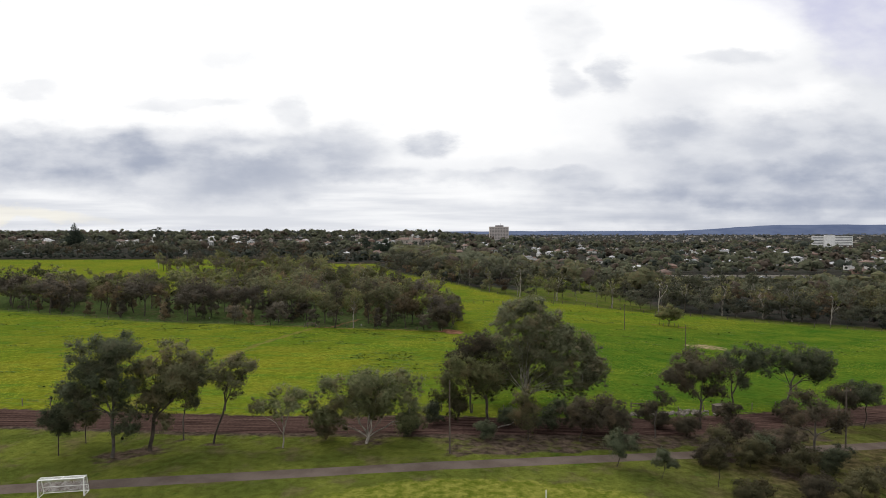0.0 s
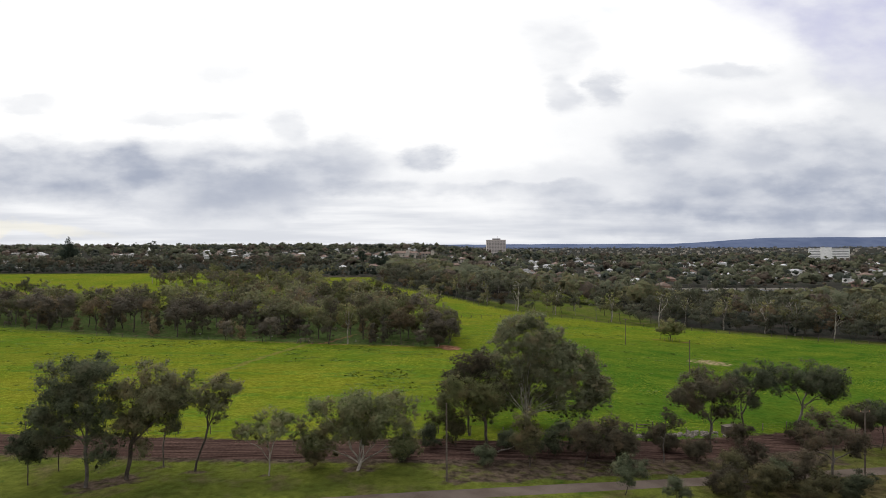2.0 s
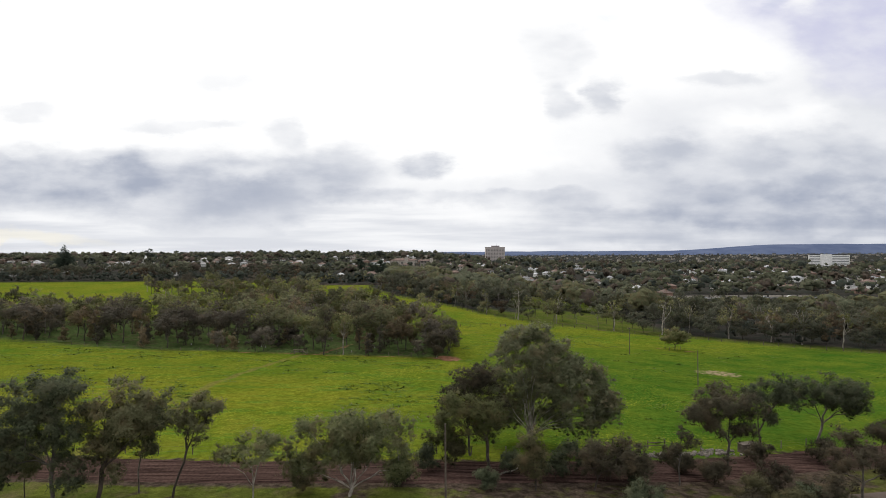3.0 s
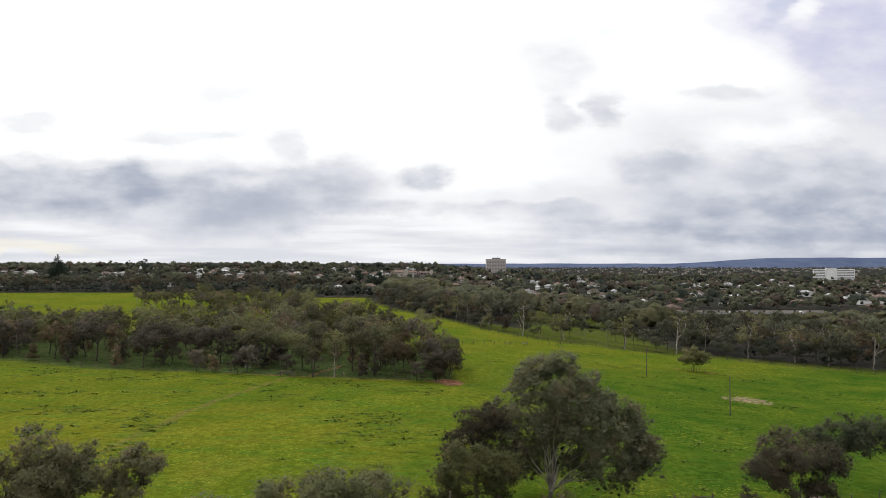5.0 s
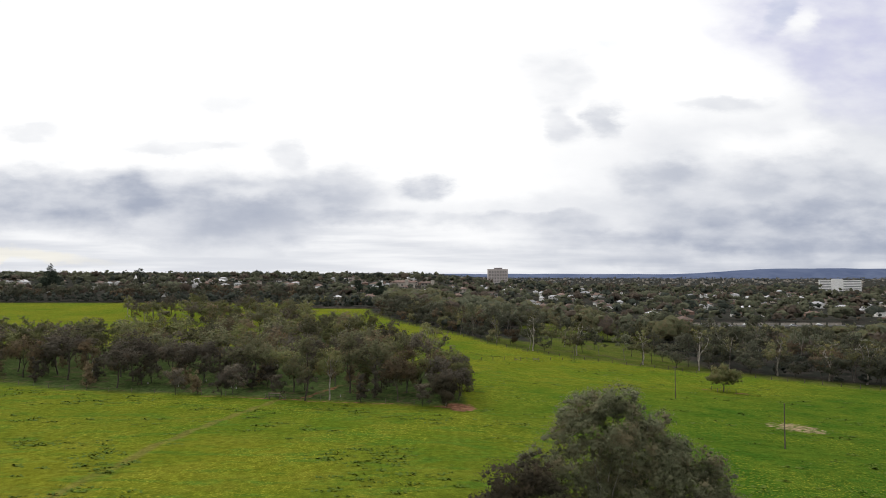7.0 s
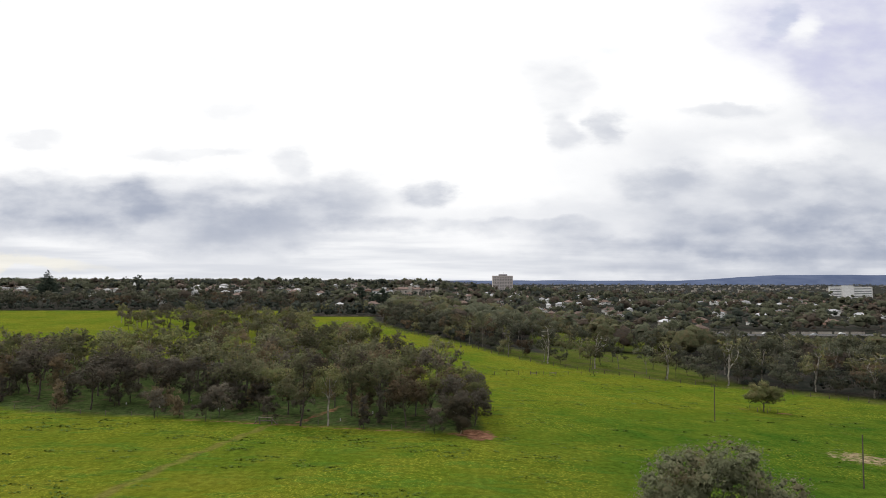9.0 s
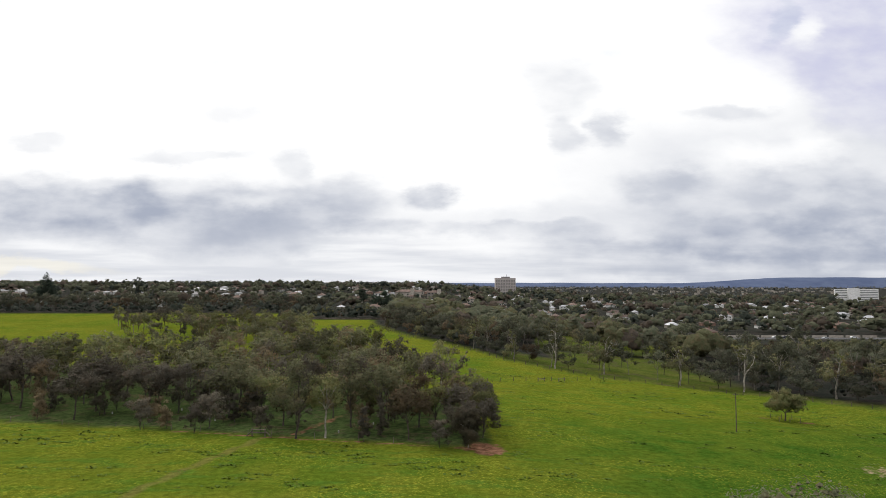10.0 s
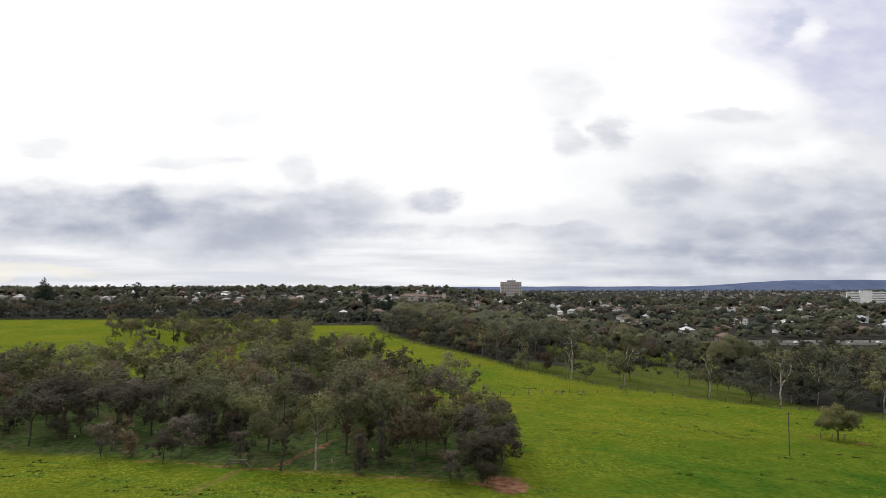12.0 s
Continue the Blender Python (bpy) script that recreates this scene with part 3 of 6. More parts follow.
    field = mixc(t, zone("rank"), field, rank)
    c = mixc(t, zone("lawn"), field, lawn)
    c = mixc(t, ragged("bright", 0.9), c, bright)
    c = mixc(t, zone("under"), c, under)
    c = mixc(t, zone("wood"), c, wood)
    c = mixc(t, ragged("litter", 0.8), c, litter)
    c = mixc(t, ragged("red", 0.8), c, red)
    c = mixc(t, ragged("sand", 1.5), c, sand)
    g = mth(t, "MULTIPLY", ramp01(t, grit, 0.25, 0.75, 0.62, 1.38), ramp01(t, fine, 0.25, 0.75, 0.72, 1.28))
    c = node(t, "ShaderNodeVectorMath", {0: c, 3: g}, operation="SCALE").outputs[0]
    p = node(t, "ShaderNodeBsdfPrincipled", {"Base Color": c, "Roughness": 1.0, "Specular IOR Level": 0.0})
    h = mth(t, "ADD", mth(t, "MULTIPLY", fine, 1.0), mth(t, "MULTIPLY", grit, 0.35))
    b = node(t, "ShaderNodeBump", {"Strength": 0.9, "Distance": 0.18, "Height": h})
    t.links.new(b.outputs[0], p.inputs["Normal"])
    finish(t, p.outputs[0])
    return m


FRONT_ROOTS = [(-42.2, 84.1, 4.5), (-38.6, 86.6, 4.5), (-35.8, 90.7, 2.5), (-31.1, 89, 2.5), (-10.4, 89, 4.0), (-21.3, 87.4, 1.8),
               (12, 91, 3.5), (19.4, 92, 4.0), (31, 94.7, 3.0), (40, 97, 4.5), (6, 92, 4.0), (37, 87, 4.5), (44, 82, 5.0), (50, 88, 5.0)]


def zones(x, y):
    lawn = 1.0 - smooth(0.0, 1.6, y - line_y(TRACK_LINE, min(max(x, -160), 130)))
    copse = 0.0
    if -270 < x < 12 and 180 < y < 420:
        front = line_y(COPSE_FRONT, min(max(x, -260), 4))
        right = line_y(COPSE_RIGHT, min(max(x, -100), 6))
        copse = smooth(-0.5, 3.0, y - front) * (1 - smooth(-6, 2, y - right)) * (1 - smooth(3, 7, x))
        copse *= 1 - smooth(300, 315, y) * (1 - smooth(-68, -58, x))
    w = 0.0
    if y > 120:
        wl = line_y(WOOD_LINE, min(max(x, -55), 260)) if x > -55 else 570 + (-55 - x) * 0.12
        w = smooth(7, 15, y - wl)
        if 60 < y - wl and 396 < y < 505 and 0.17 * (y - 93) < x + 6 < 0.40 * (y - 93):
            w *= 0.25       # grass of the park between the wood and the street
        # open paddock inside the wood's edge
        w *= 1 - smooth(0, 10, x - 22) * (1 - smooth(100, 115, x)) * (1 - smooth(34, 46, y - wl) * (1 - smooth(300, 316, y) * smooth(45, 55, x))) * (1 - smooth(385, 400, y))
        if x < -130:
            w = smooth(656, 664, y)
    near = max((1 - math.hypot(x - a, (y - b) * 1.3) / r for a, b, r in FRONT_ROOTS), default=0) if y < 110 else -1
    t_edge = abs(y - line_y(TRACK_LINE, min(max(x, -160), 130))) - TRACK_HALF
    lit = max(min(max(near, 0) * 1.2, 0.6), (1 - smooth(0.0, 3.0, t_edge)) * (0.75 if y < line_y(TRACK_LINE, min(max(x, -160), 130)) else 0.55))
    # fallen leaves from path to track, spread wider to paint the trees' shade
    if -10 < x < 60 and line_y(PATH_LINE, x) + 2.5 < y < line_y(TRACK_LINE, x):
        lit = max(lit, 0.57 * smooth(-8, 4, x))
    red = 0.0
    if 150 < y < 300 and x < 14:
        d = y - line_y(COPSE_FRONT, min(max(x, -260), 4))
        red = (1 - smooth(0.3, 1.8, abs(d - 0.3))) * (0.55 if -60 < x < 4 else 0.30)
        red = max(red, 0.62 * (1 - smooth(0.4, 1.0, math.hypot((x - 3.6) / 6.2, (y - 189.0) / 7.5))))
        red = max(red, 0.5 * (1 - smooth(0.5, 1.0, abs(x + 33 - (y - 200) * 0.35) / 2.2)) * smooth(197, 199, y) * (1 - smooth(216, 222, y)))
    red = max(red, 0.62 * (1 - smooth(0.5, 1.0, math.hypot((x - 94.5) / 4.0, (y - 243.0) / 2.6))), 0.58 * (1 - smooth(0.5, 1.0, math.hypot((x - 84.5) / 2.4, (y - 246.0) / 3.0))))
    sand = 0.56 * (1 - smooth(0.25, 1.10, math.hypot((x - 80.4) / 10.5, (y - 189.6) / 10.0)))
    bright = 0.75 * (1 - smooth(0.6, 1.0, math.hypot((x - 6) / 26.0, (y - 70) / 9.5))) if y < 82 else 0.0
    trail = 0.0
    if 100 < y < 197:
        trail = 1 - smooth(0.3, 1.6, abs(x - (-40 - (197 - y) * 0.16 - 3 * math.sin(y * 0.05))))
    pad = 0.0
    if y > 200 and x > -60:
        d = y - line_y(WOOD_LINE, min(max(x, -55), 260))
        pad = smooth(-3.5, -1.5, d) * (1 - smooth(120, 150, d))
        sand = max(sand, 0.36 * (1 - smooth(0.6, 1.8, abs(d + 1.0))) * smooth(-30, 20, x))
    return lawn, copse, w, lit, red, sand, bright, trail, max(smooth(-30, 50, x - 0.1 * (y - 150)), 0.32 * smooth(140, 180, y)) * (1 - 0.75 * smooth(205, 260, y + 0.25 * min(x, 40.0) - 0.5 * max(x - 60.0, 0))), smooth(20, 42, x) * (1 - smooth(100, 120, y)), pad


def graded(stops):
    out = []
    for (a, step), (b, _) in zip(stops, stops[1:]):
        out += list(np.arange(a, b, step))
    return out + [stops[-1][0]]


def build_ground():
    xs = graded([(-4900, 500), (-900, 60), (-300, 10), (-110, 2.0), (120, 5.0), (200, 10), (400, 60), (1000, 500), (4900, 1)])
    ys = graded([(-600, 100), (0, 12), (60, 1.6), (112, 2.5), (184, 1.6), (204, 3.5), (300, 8), (420, 12), (720, 60), (1320, 400), (4800, 1)])
    nx, ny = len(xs), len(ys)
    verts, z7 = [], []
    for y in ys:
        for x in xs:
            rough = (0.07 * value_noise(x, y, 9.0) + 0.10 * value_noise(x, y, 45.0, 4.0)) * smooth(115, 130, y) if y < 500 else 0.0
            verts.append((x, y, ground_z(x, y) + rough))
            z7.append(zones(x, y))
    i = np.arange(ny - 1)[:, None] * nx
    j = np.arange(nx - 1)[None, :]
    f = np.stack([i + j, i + j + 1, i + nx + j + 1, i + nx + j], -1).reshape(-1, 4)
    me = mesh_from("ground", verts, f, [ground_material()], smooth_shade=True)
    z7 = np.array(z7, np.float32)
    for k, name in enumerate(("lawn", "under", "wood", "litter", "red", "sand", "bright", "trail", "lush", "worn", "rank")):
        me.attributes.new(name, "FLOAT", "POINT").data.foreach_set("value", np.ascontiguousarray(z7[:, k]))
    return tagged(new("ground", me), "green pasture with yellow flowers, mown grass and bare patches", "ground", kind="structure")


build_ground()


def strip(name, line, half, lift, mat, label, category, x0, x1, step, rows, profile):
    """A ribbon that follows a plan line, with a cross profile of heights."""
    xs = np.arange(x0, x1 + 0.01, step)
    v = []
    for x in xs:
        y, y2 = line_y(line, x), line_y(line, x + 0.5)
        nxy = Vector((-(y2 - y), 0.5)).normalized()
        for k in range(rows + 1):
            s = k / rows * 2 - 1
            w = half * (1 + 0.10 * value_noise(x, 7.0 * (1 if s > 0 else -1), 4.0)) * s
            px, py = x + nxy.x * w, y + nxy.y * w
            v.append((px, py, ground_z(px, py) + lift + profile(s, x)))
    i = np.arange(len(xs) - 1)[:, None] * (rows + 1)
    j = np.arange(rows)[None, :]
    f = np.stack([i + j, i + rows + 1 + j, i + rows + 2 + j, i + j + 1], -1).reshape(-1, 4)
    return tagged(new(name, mesh_from(name, v, f, [mat], smooth_shade=True)), label, category, kind="structure")


def path_material():
    m, t = material("path_gravel")
    pos = node(t, "ShaderNodeTexCoord").outputs["Object"]
    n1 = node(t, "ShaderNodeTexNoise", {"Vector": pos, "Scale": 0.25, "Detail": 5.0}).outputs[0]
    n2 = node(t, "ShaderNodeTexNoise", {"Vector": pos, "Scale": 9.0, "Detail": 5.0, "Roughness": 0.7}).outputs[0]
    c = mixc(t, ramp01(t, n1, 0.35, 0.65), rgb(0.074, 0.058, 0.048), rgb(0.102, 0.082, 0.070))
    c = node(t, "ShaderNodeVectorMath", {0: c, 3: ramp01(t, n2, 0.2, 0.8, 0.75, 1.25)}, operation="SCALE").outputs[0]
    p = node(t, "ShaderNodeBsdfPrincipled", {"Base Color": c, "Roughness": 1.0, "Specular IOR Level": 0.0})
    b = node(t, "ShaderNodeBump", {"Strength": 0.4, "Distance": 0.02, "Height": n2})
    t.links.new(b.outputs[0], p.inputs["Normal"])
    finish(t, p.outputs[0])
    return m


def track_material():
    """Loose dark-brown bark and soil, combed along its length by hooves and harrow."""
    m, t = material("track_soil")
    pos = node(t, "ShaderNodeTexCoord").outputs["Object"]
    st = node(t, "ShaderNodeVectorMath", {0: pos, 1: (0.06, 1.3, 1)}, operation="MULTIPLY").outputs[0]
    n1 = node(t, "ShaderNodeTexNoise", {"Vector": st, "Scale": 1.6, "Detail": 5.0, "Roughness": 0.6}).outputs[0]
    n2 = node(t, "ShaderNodeTexNoise", {"Vector": pos, "Scale": 2.4, "Detail": 6.0, "Roughness": 0.7}).outputs[0]
    c = mixc(t, ramp01(t, n1, 0.35, 0.65), rgb(0.024, 0.015, 0.013), rgb(0.074, 0.046, 0.038))
    c = node(t, "ShaderNodeVectorMath", {0: c, 3: ramp01(t, n2, 0.25, 0.75, 0.6, 1.4)}, operation="SCALE").outputs[0]
    p = node(t, "ShaderNodeBsdfPrincipled", {"Base Color": c, "Roughness": 1.0, "Specular IOR Level": 0.0})
    b = node(t, "ShaderNodeBump", {"Strength": 0.8, "Distance": 0.12, "Height": n2})
    t.links.new(b.outputs[0], p.inputs["Normal"])
    finish(t, p.outputs[0])
    return m


strip("path", PATH_LINE, 1.45, 0.03, path_material(), "grey-brown compacted gravel footpath through the grass", "path", -130, 110, 1.5, 6,
      lambda s, x: 0.03 * (1 - s * s) - 0.05 * (abs(s) > 0.99))
strip("horse_track", TRACK_LINE, TRACK_HALF, 0.14, track_material(), "dark brown harrowed soil riding track", "track", -155, 125, 1.5, 14,
      lambda s, x: 0.04 * math.sin(s * 15) * (1 - abs(s)) + 0.06 * (abs(s) > 0.75) * (1 - abs(s)) * 4 - 0.22 * (abs(s) > 0.99))


def tussocks():
    """Dark tufts of coarse grass, in drifts over the pasture."""
    m, t = material("tussock_grass")
    isle = node(t, "ShaderNodeNewGeometry").outputs["Random Per Island"]
    c = mixc(t, isle, rgb(0.052, 0.088, 0.008), rgb(0.078, 0.108, 0.009))
    finish(t, node(t, "ShaderNodeBsdfPrincipled", {"Base Color": c, "Roughness": 0.9, "Specular IOR Level": 0.1}).outputs[0])
    rng = rng_of(5)
    spots = []
    while len(spots) < 1700:
        x, y = rng.uniform(-190, 170), rng.uniform(106, 300)
        if y < line_y(TRACK_LINE, min(max(x, -160), 130)) + 7 or abs(x) > 0.85 * y:
            continue
        if x < 7 and y > line_y(COPSE_FRONT, min(max(x, -260), 4)) - 3 and x < line_y([(188, 6), (232, 2), (300, -28)], min(max(y, 188), 300)):
            continue
        if y > line_y(WOOD_LINE, min(max(x, -55), 260)) - 3:
            continue
        if rng.random() < 0.65 * smooth(-30, 50, x - 0.1 * (y - 150)):
            continue
        if value_noise(x * 0.4, y, 9.0, 2.0) + 0.5 * value_noise(x * 0.5, y, 3.0, 6.0) > rng.uniform(0.0, 0.85):
            spots.append((x, y))
    n, per = len(spots), 9
    p = np.repeat(np.array([(x, y, ground_z(x, y)) for x, y in spots]), per, 0)
    size = np.repeat(rng.uniform(0.35, 1.0, n) ** 1.5, per)
    p[:, :2] += rng.normal(0, 1, (n * per, 2)) * np.array([0.95, 0.30]) * size[:, None]
    a = rng.uniform(0, 6.28, n * per)
    side = np.stack([np.cos(a), np.sin(a), np.zeros(n * per)], 1) * (0.30 * size)[:, None]
    along = np.stack([-np.sin(a), np.cos(a), np.zeros(n * per)], 1) * (0.34 * size)[:, None]
    lift = np.stack([np.zeros(n * per), np.zeros(n * per), rng.uniform(0.10, 0.26, n * per) * (0.4 + size)], 1)
    low = np.array([0, 0, 0.06])
    v = np.stack([p - side + low, p - along + low, p + side * 0.6 + lift, p + along + lift * 0.6], 1).reshape(-1, 3)
    up = np.repeat(unit(np.stack([np.cos(a), np.sin(a), 0 * a + 2.0], 1)), 4, 0)
    tagged(new("tussocks", leafy_mesh("tussocks", v, up, np.zeros((0, 3), int), np.arange(n * per * 4).reshape(-1, 4), m)), "dark tufts of coarse grass in the pasture", "grass", kind="stuff")


tussocks()

# ---- the row of trees along the track ----
def front_tree(name, x, y, seed, lobes, fork, r, clumps, cr, leaves, leaf, bark, mat, label, droop=0.5, bend=0.3, category="tree"):
    return tree(name, x, y, tree_meshes(seed, lobes, fork, r * 0.60, clumps, cr * 1.15, int(leaves * 1.9), leaf * 0.80, bark, mat, droop, bend, 8), label, category)


front_tree("gum_tree", -42.2, 84.1, 1, [(-0.3, 0, 13.2, 3.8, 3.4, 3.0), (-1.4, 0, 9.0, 4.0, 3.4, 3.0), (-5.6, 0.5, 7.8, 2.9, 2.4, 2.6), (-6.4, 0, 4.8, 1.9, 1.8, 1.6), (2.3, 0, 4.2, 1.8, 1.6, 1.4), (-3.4, 0, 5.4, 2.2, 1.8, 1.6), (0.8, 0.8, 6.6, 2.4, 2.0, 1.8), (1.6, 0, 10.4, 2.6, 2.4, 2.4), (-2.6, 0, 11.8, 2.4, 2.2, 2.2), (0.8, 0, 14.0, 3.0, 2.8, 2.0), (-1.6, 0, 13.0, 3.0, 2.8, 2.2)],
           (0.2, 0, 5.4), 0.34, 92, 1.16, 23000, 0.29, BARK_GREY, LEAF_DARK, "tall grey-trunked gum tree with a layered dark crown")
front_tree("small_gum_tree", -49.4, 84.8, 2, [(0.3, 0, 5.0, 2.0, 2.0, 2.8)], (0, 0, 2.4), 0.13, 20, 0.90, 4640, 0.26, BARK_DARK, LEAF_DARK, "small dark gum tree with a narrow crown")
front_tree("small_gum_tree", -48.6, 89.5, 3, [(0.3, 0, 4.6, 1.9, 1.8, 2.2)], (0, 0, 2.0), 0.12, 17, 0.85, 3480, 0.26, BARK_DARK, LEAF_GUM, "small gum tree with a thin dark crown")
front_tree("gum_tree", -38.6, 86.6, 4, [(3.0, 0, 11.0, 5.4, 4.0, 3.9), (6.6, 0.5, 9.6, 2.4, 2.2, 2.6), (-0.3, 0, 8.4, 3.0, 2.8, 2.8), (5.6, 0, 12.2, 2.3, 2.2, 2.2), (4.8, -0.6, 6.0, 0.7, 0.7, 1.3), (2.3, -0.8, 4.2, 0.8, 0.7, 0.7), (0.6, 0, 6.2, 2.2, 1.8, 1.6), (2.6, 0.5, 7.6, 2.0, 1.8, 1.8), (5.6, 0, 8.0, 1.4, 1.4, 1.6), (1.0, 0, 12.0, 3.2, 3.0, 2.6), (4.4, 0, 10.0, 2.6, 2.4, 2.4)],
           (0.6, 0, 4.2), 0.42, 92, 1.02, 17500, 0.29, BARK_DARK, LEAF_PALE, "gum tree with a blackened trunk and pale upper limbs", droop=0.7)
front_tree("slender_gum_tree", -35.8, 90.7, 5, [(1.6, 0, 8.8, 2.2, 2.0, 2.6), (1.2, 0, 5.6, 0.9, 0.9, 1.0)], (0.4, 0, 5.5), 0.15, 20, 0.90, 4060, 0.29, BARK_GREY, LEAF_DARK, "slender gum tree with hanging dark foliage", droop=0.9)
front_tree("leaning_gum_tree", -31.1, 89.0, 6, [(2.2, 0, 9.0, 2.5, 2.2, 2.8), (5.4, 0, 10.6, 1.0, 0.9, 1.0), (3.0, 0, 11.0, 1.6, 1.5, 1.2)], (1.7, 0, 5.6), 0.22, 27, 0.81, 4785, 0.29, BARK_DARK, LEAF_PALE, "leaning gum tree with a sparse open crown", droop=0.6)
front_tree("young_gum_tree", -21.3, 87.4, 7, [(-0.5, 0, 6.2, 3.6, 3.0, 1.9), (-3.0, 0, 5.0, 1.3, 1.3, 1.3), (1.8, 0, 6.6, 1.6, 1.6, 1.6)], (0.1, 0, 1.9), 0.15, 32, 0.81, 4350, 0.26, BARK_PALE, LEAF_GUM, "young gum tree with pale forked limbs and thin foliage", bend=0.1)
front_tree("spreading_gum_tree", -10.4, 89.0, 8, [(-2.2, 0, 7.4, 4.2, 3.6, 2.6), (3.8, 0, 7.4, 3.5, 3.2, 2.8), (-5.6, 0.5, 4.6, 2.2, 2.0, 1.8), (6.6, 0, 4.0, 1.6, 1.6, 2.2), (0.4, 0, 8.8, 3.0, 2.6, 1.4), (-3.8, -0.8, 3.6, 1.8, 1.6, 1.4), (4.8, -0.6, 3.2, 1.8, 1.6, 1.5), (1.2, 0.8, 5.2, 2.0, 1.6, 1.4), (-7.0, 0.4, 3.4, 1.4, 1.4, 1.5), (-2.0, 0, 5.6, 3.0, 2.4, 1.6), (3.4, 0, 5.4, 2.6, 2.2, 1.6), (0.6, 0.4, 6.8, 3.2, 2.6, 1.8), (0.4, 1.6, 4.4, 2.6, 1.4, 1.4)],
           (0.3, 0, 0.8), 0.34, 122, 1.10, 24000, 0.28, BARK_PALE, LEAF_GUM, "low spreading gum tree with twisted pale limbs", bend=0.35)
GUM_TOP = [(0.2, 0, 14.8, 4.2, 4.0, 3.2), (1.0, 0, 17.0, 2.6, 2.6, 1.8), (-1.8, 0, 15.8, 2.4, 2.4, 1.8), (4.0, 0, 15.4, 2.6, 2.6, 1.8), (3.6, 0, 13.2, 3.8, 3.8, 2.9), (7.2, -0.5, 10.6, 3.8, 3.8, 3.0), (6.4, 0.4, 12.4, 3.0, 3.0, 2.4), (9.8, 0, 10.4, 2.8, 2.8, 2.3), (-3.2, 0, 12.6, 3.2, 3.4, 2.7), (3.0, -3.0, 10.8, 3.0, 1.6, 2.0), (-1.2, -3.0, 11.2, 2.8, 1.6, 2.0), (0.8, -3.2, 14.0, 2.6, 1.6, 1.8)]
GUM_MIDDLE = [(11.0, -0.5, 8.4, 2.9, 3.2, 3.0), (12.2, 0, 6.8, 2.2, 2.4, 2.6), (6.2, -1.5, 6.8, 2.8, 2.4, 2.2), (-5.6, 0, 9.8, 2.8, 3.0, 2.8), (-4.2, -1.5, 7.2, 2.4, 2.2, 2.2), (0, 3.4, 8.6, 5.2, 2.2, 3.8), (5.6, 2.6, 6.4, 3.2, 2.0, 3.2), (1.6, 1.2, 9.4, 3.4, 2.2, 2.8), (-2.2, 0.5, 8.6, 2.8, 2.0, 2.6), (4.2, -0.6, 9.2, 2.6, 2.2, 2.2), (11.6, 0.5, 6.4, 2.0, 2.2, 2.2)]
GUM_SKIRT = [(10.6, -1, 5.0, 2.4, 2.6, 2.0), (3.2, 1.6, 4.4, 2.4, 1.6, 2.0), (8.0, -1, 3.4, 2.8, 2.2, 2.0), (10.8, 0.5, 3.8, 2.4, 2.2, 2.2), (5.2, 1.4, 3.4, 2.6, 2.0, 1.8), (-4.0, 1.0, 4.2, 2.6, 2.0, 2.2), (0.4, 3.6, 4.4, 3.4, 1.8, 2.4), (-2.2, 3.0, 4.6, 3.0, 1.8, 2.4)]
front_tree("large_gum_tree", 13.8, 108.8, 9, GUM_TOP + GUM_MIDDLE + GUM_SKIRT,
           (0.2, -0.4, 1.6), 0.46, 470, 1.08, 74000, 0.25, BARK_PALE, LEAF_BIG, "very large gum tree with a domed crown and pale limbs", droop=0.6, bend=0.08)
front_tree("brown_gum_tree", 4.8, 104.0, 65, [(0.4, 0, 10.4, 3.2, 3.0, 2.6), (-2.4, 0, 8.6, 2.8, 2.6, 2.4), (2.6, 0, 8.4, 2.6, 2.4, 2.6), (-4.0, 0, 6.2, 1.8, 1.8, 1.8), (0.4, 0, 6.4, 2.4, 2.0, 1.6)], (-0.4, 0, 3.6), 0.26, 60, 1.0, 13000, 0.25, BARK_GREY, LEAF_RUST, "gum tree with a brown-tinged feathery crown")
front_tree("dark_trunked_gum_tree", 7.1, 99.1, 10, [(-3.2, -0.5, 7.4, 3.8, 3.4, 3.2), (0.0, 0, 6.6, 2.6, 2.4, 2.8), (-6.4, 0, 4.4, 2.2, 2.0, 2.2)], (-0.3, 0, 3.6), 0.34, 50, 1.15, 13000, 0.28, BARK_DARK, LEAF_OLIVE, "gum tree with a dark trunk and olive crown")
front_tree("small_dark_tree", 12.0, 91.3, 11, [(-0.3, 0, 4.0, 2.0, 1.9, 2.2), (-0.6, 0.6, 6.0, 1.5, 1.4, 1.3)], (0, 0, 1.6), 0.16, 22, 0.85, 5510, 0.23, BARK_DARK, LEAF_SCRUB_GREEN, "small dark tree beside the riding track")
front_tree("brown_acacia_tree", 19.4, 92.1, 12, [(2.2, 0, 4.6, 4.0, 3.4, 2.6), (-0.8, 0, 3.6, 2.0, 2.0, 1.8), (4.8, 0.5, 3.4, 2.0, 2.0, 2.0)], (0.5, 0, 1.6), 0.22, 45, 1.00, 10150, 0.24, BARK_DARK, LEAF_SCRUB, "brownish acacia tree with a low wide crown")
front_tree("round_shrub", 6.0, 91.0, 13, [(0, 0, 1.5, 1.3, 1.2, 1.1)], (0, 0, 0.4), 0.08, 17, 0.57, 3770, 0.22, BARK_DARK, LEAF_DARK, "round dark green shrub in the grass", category="shrub")
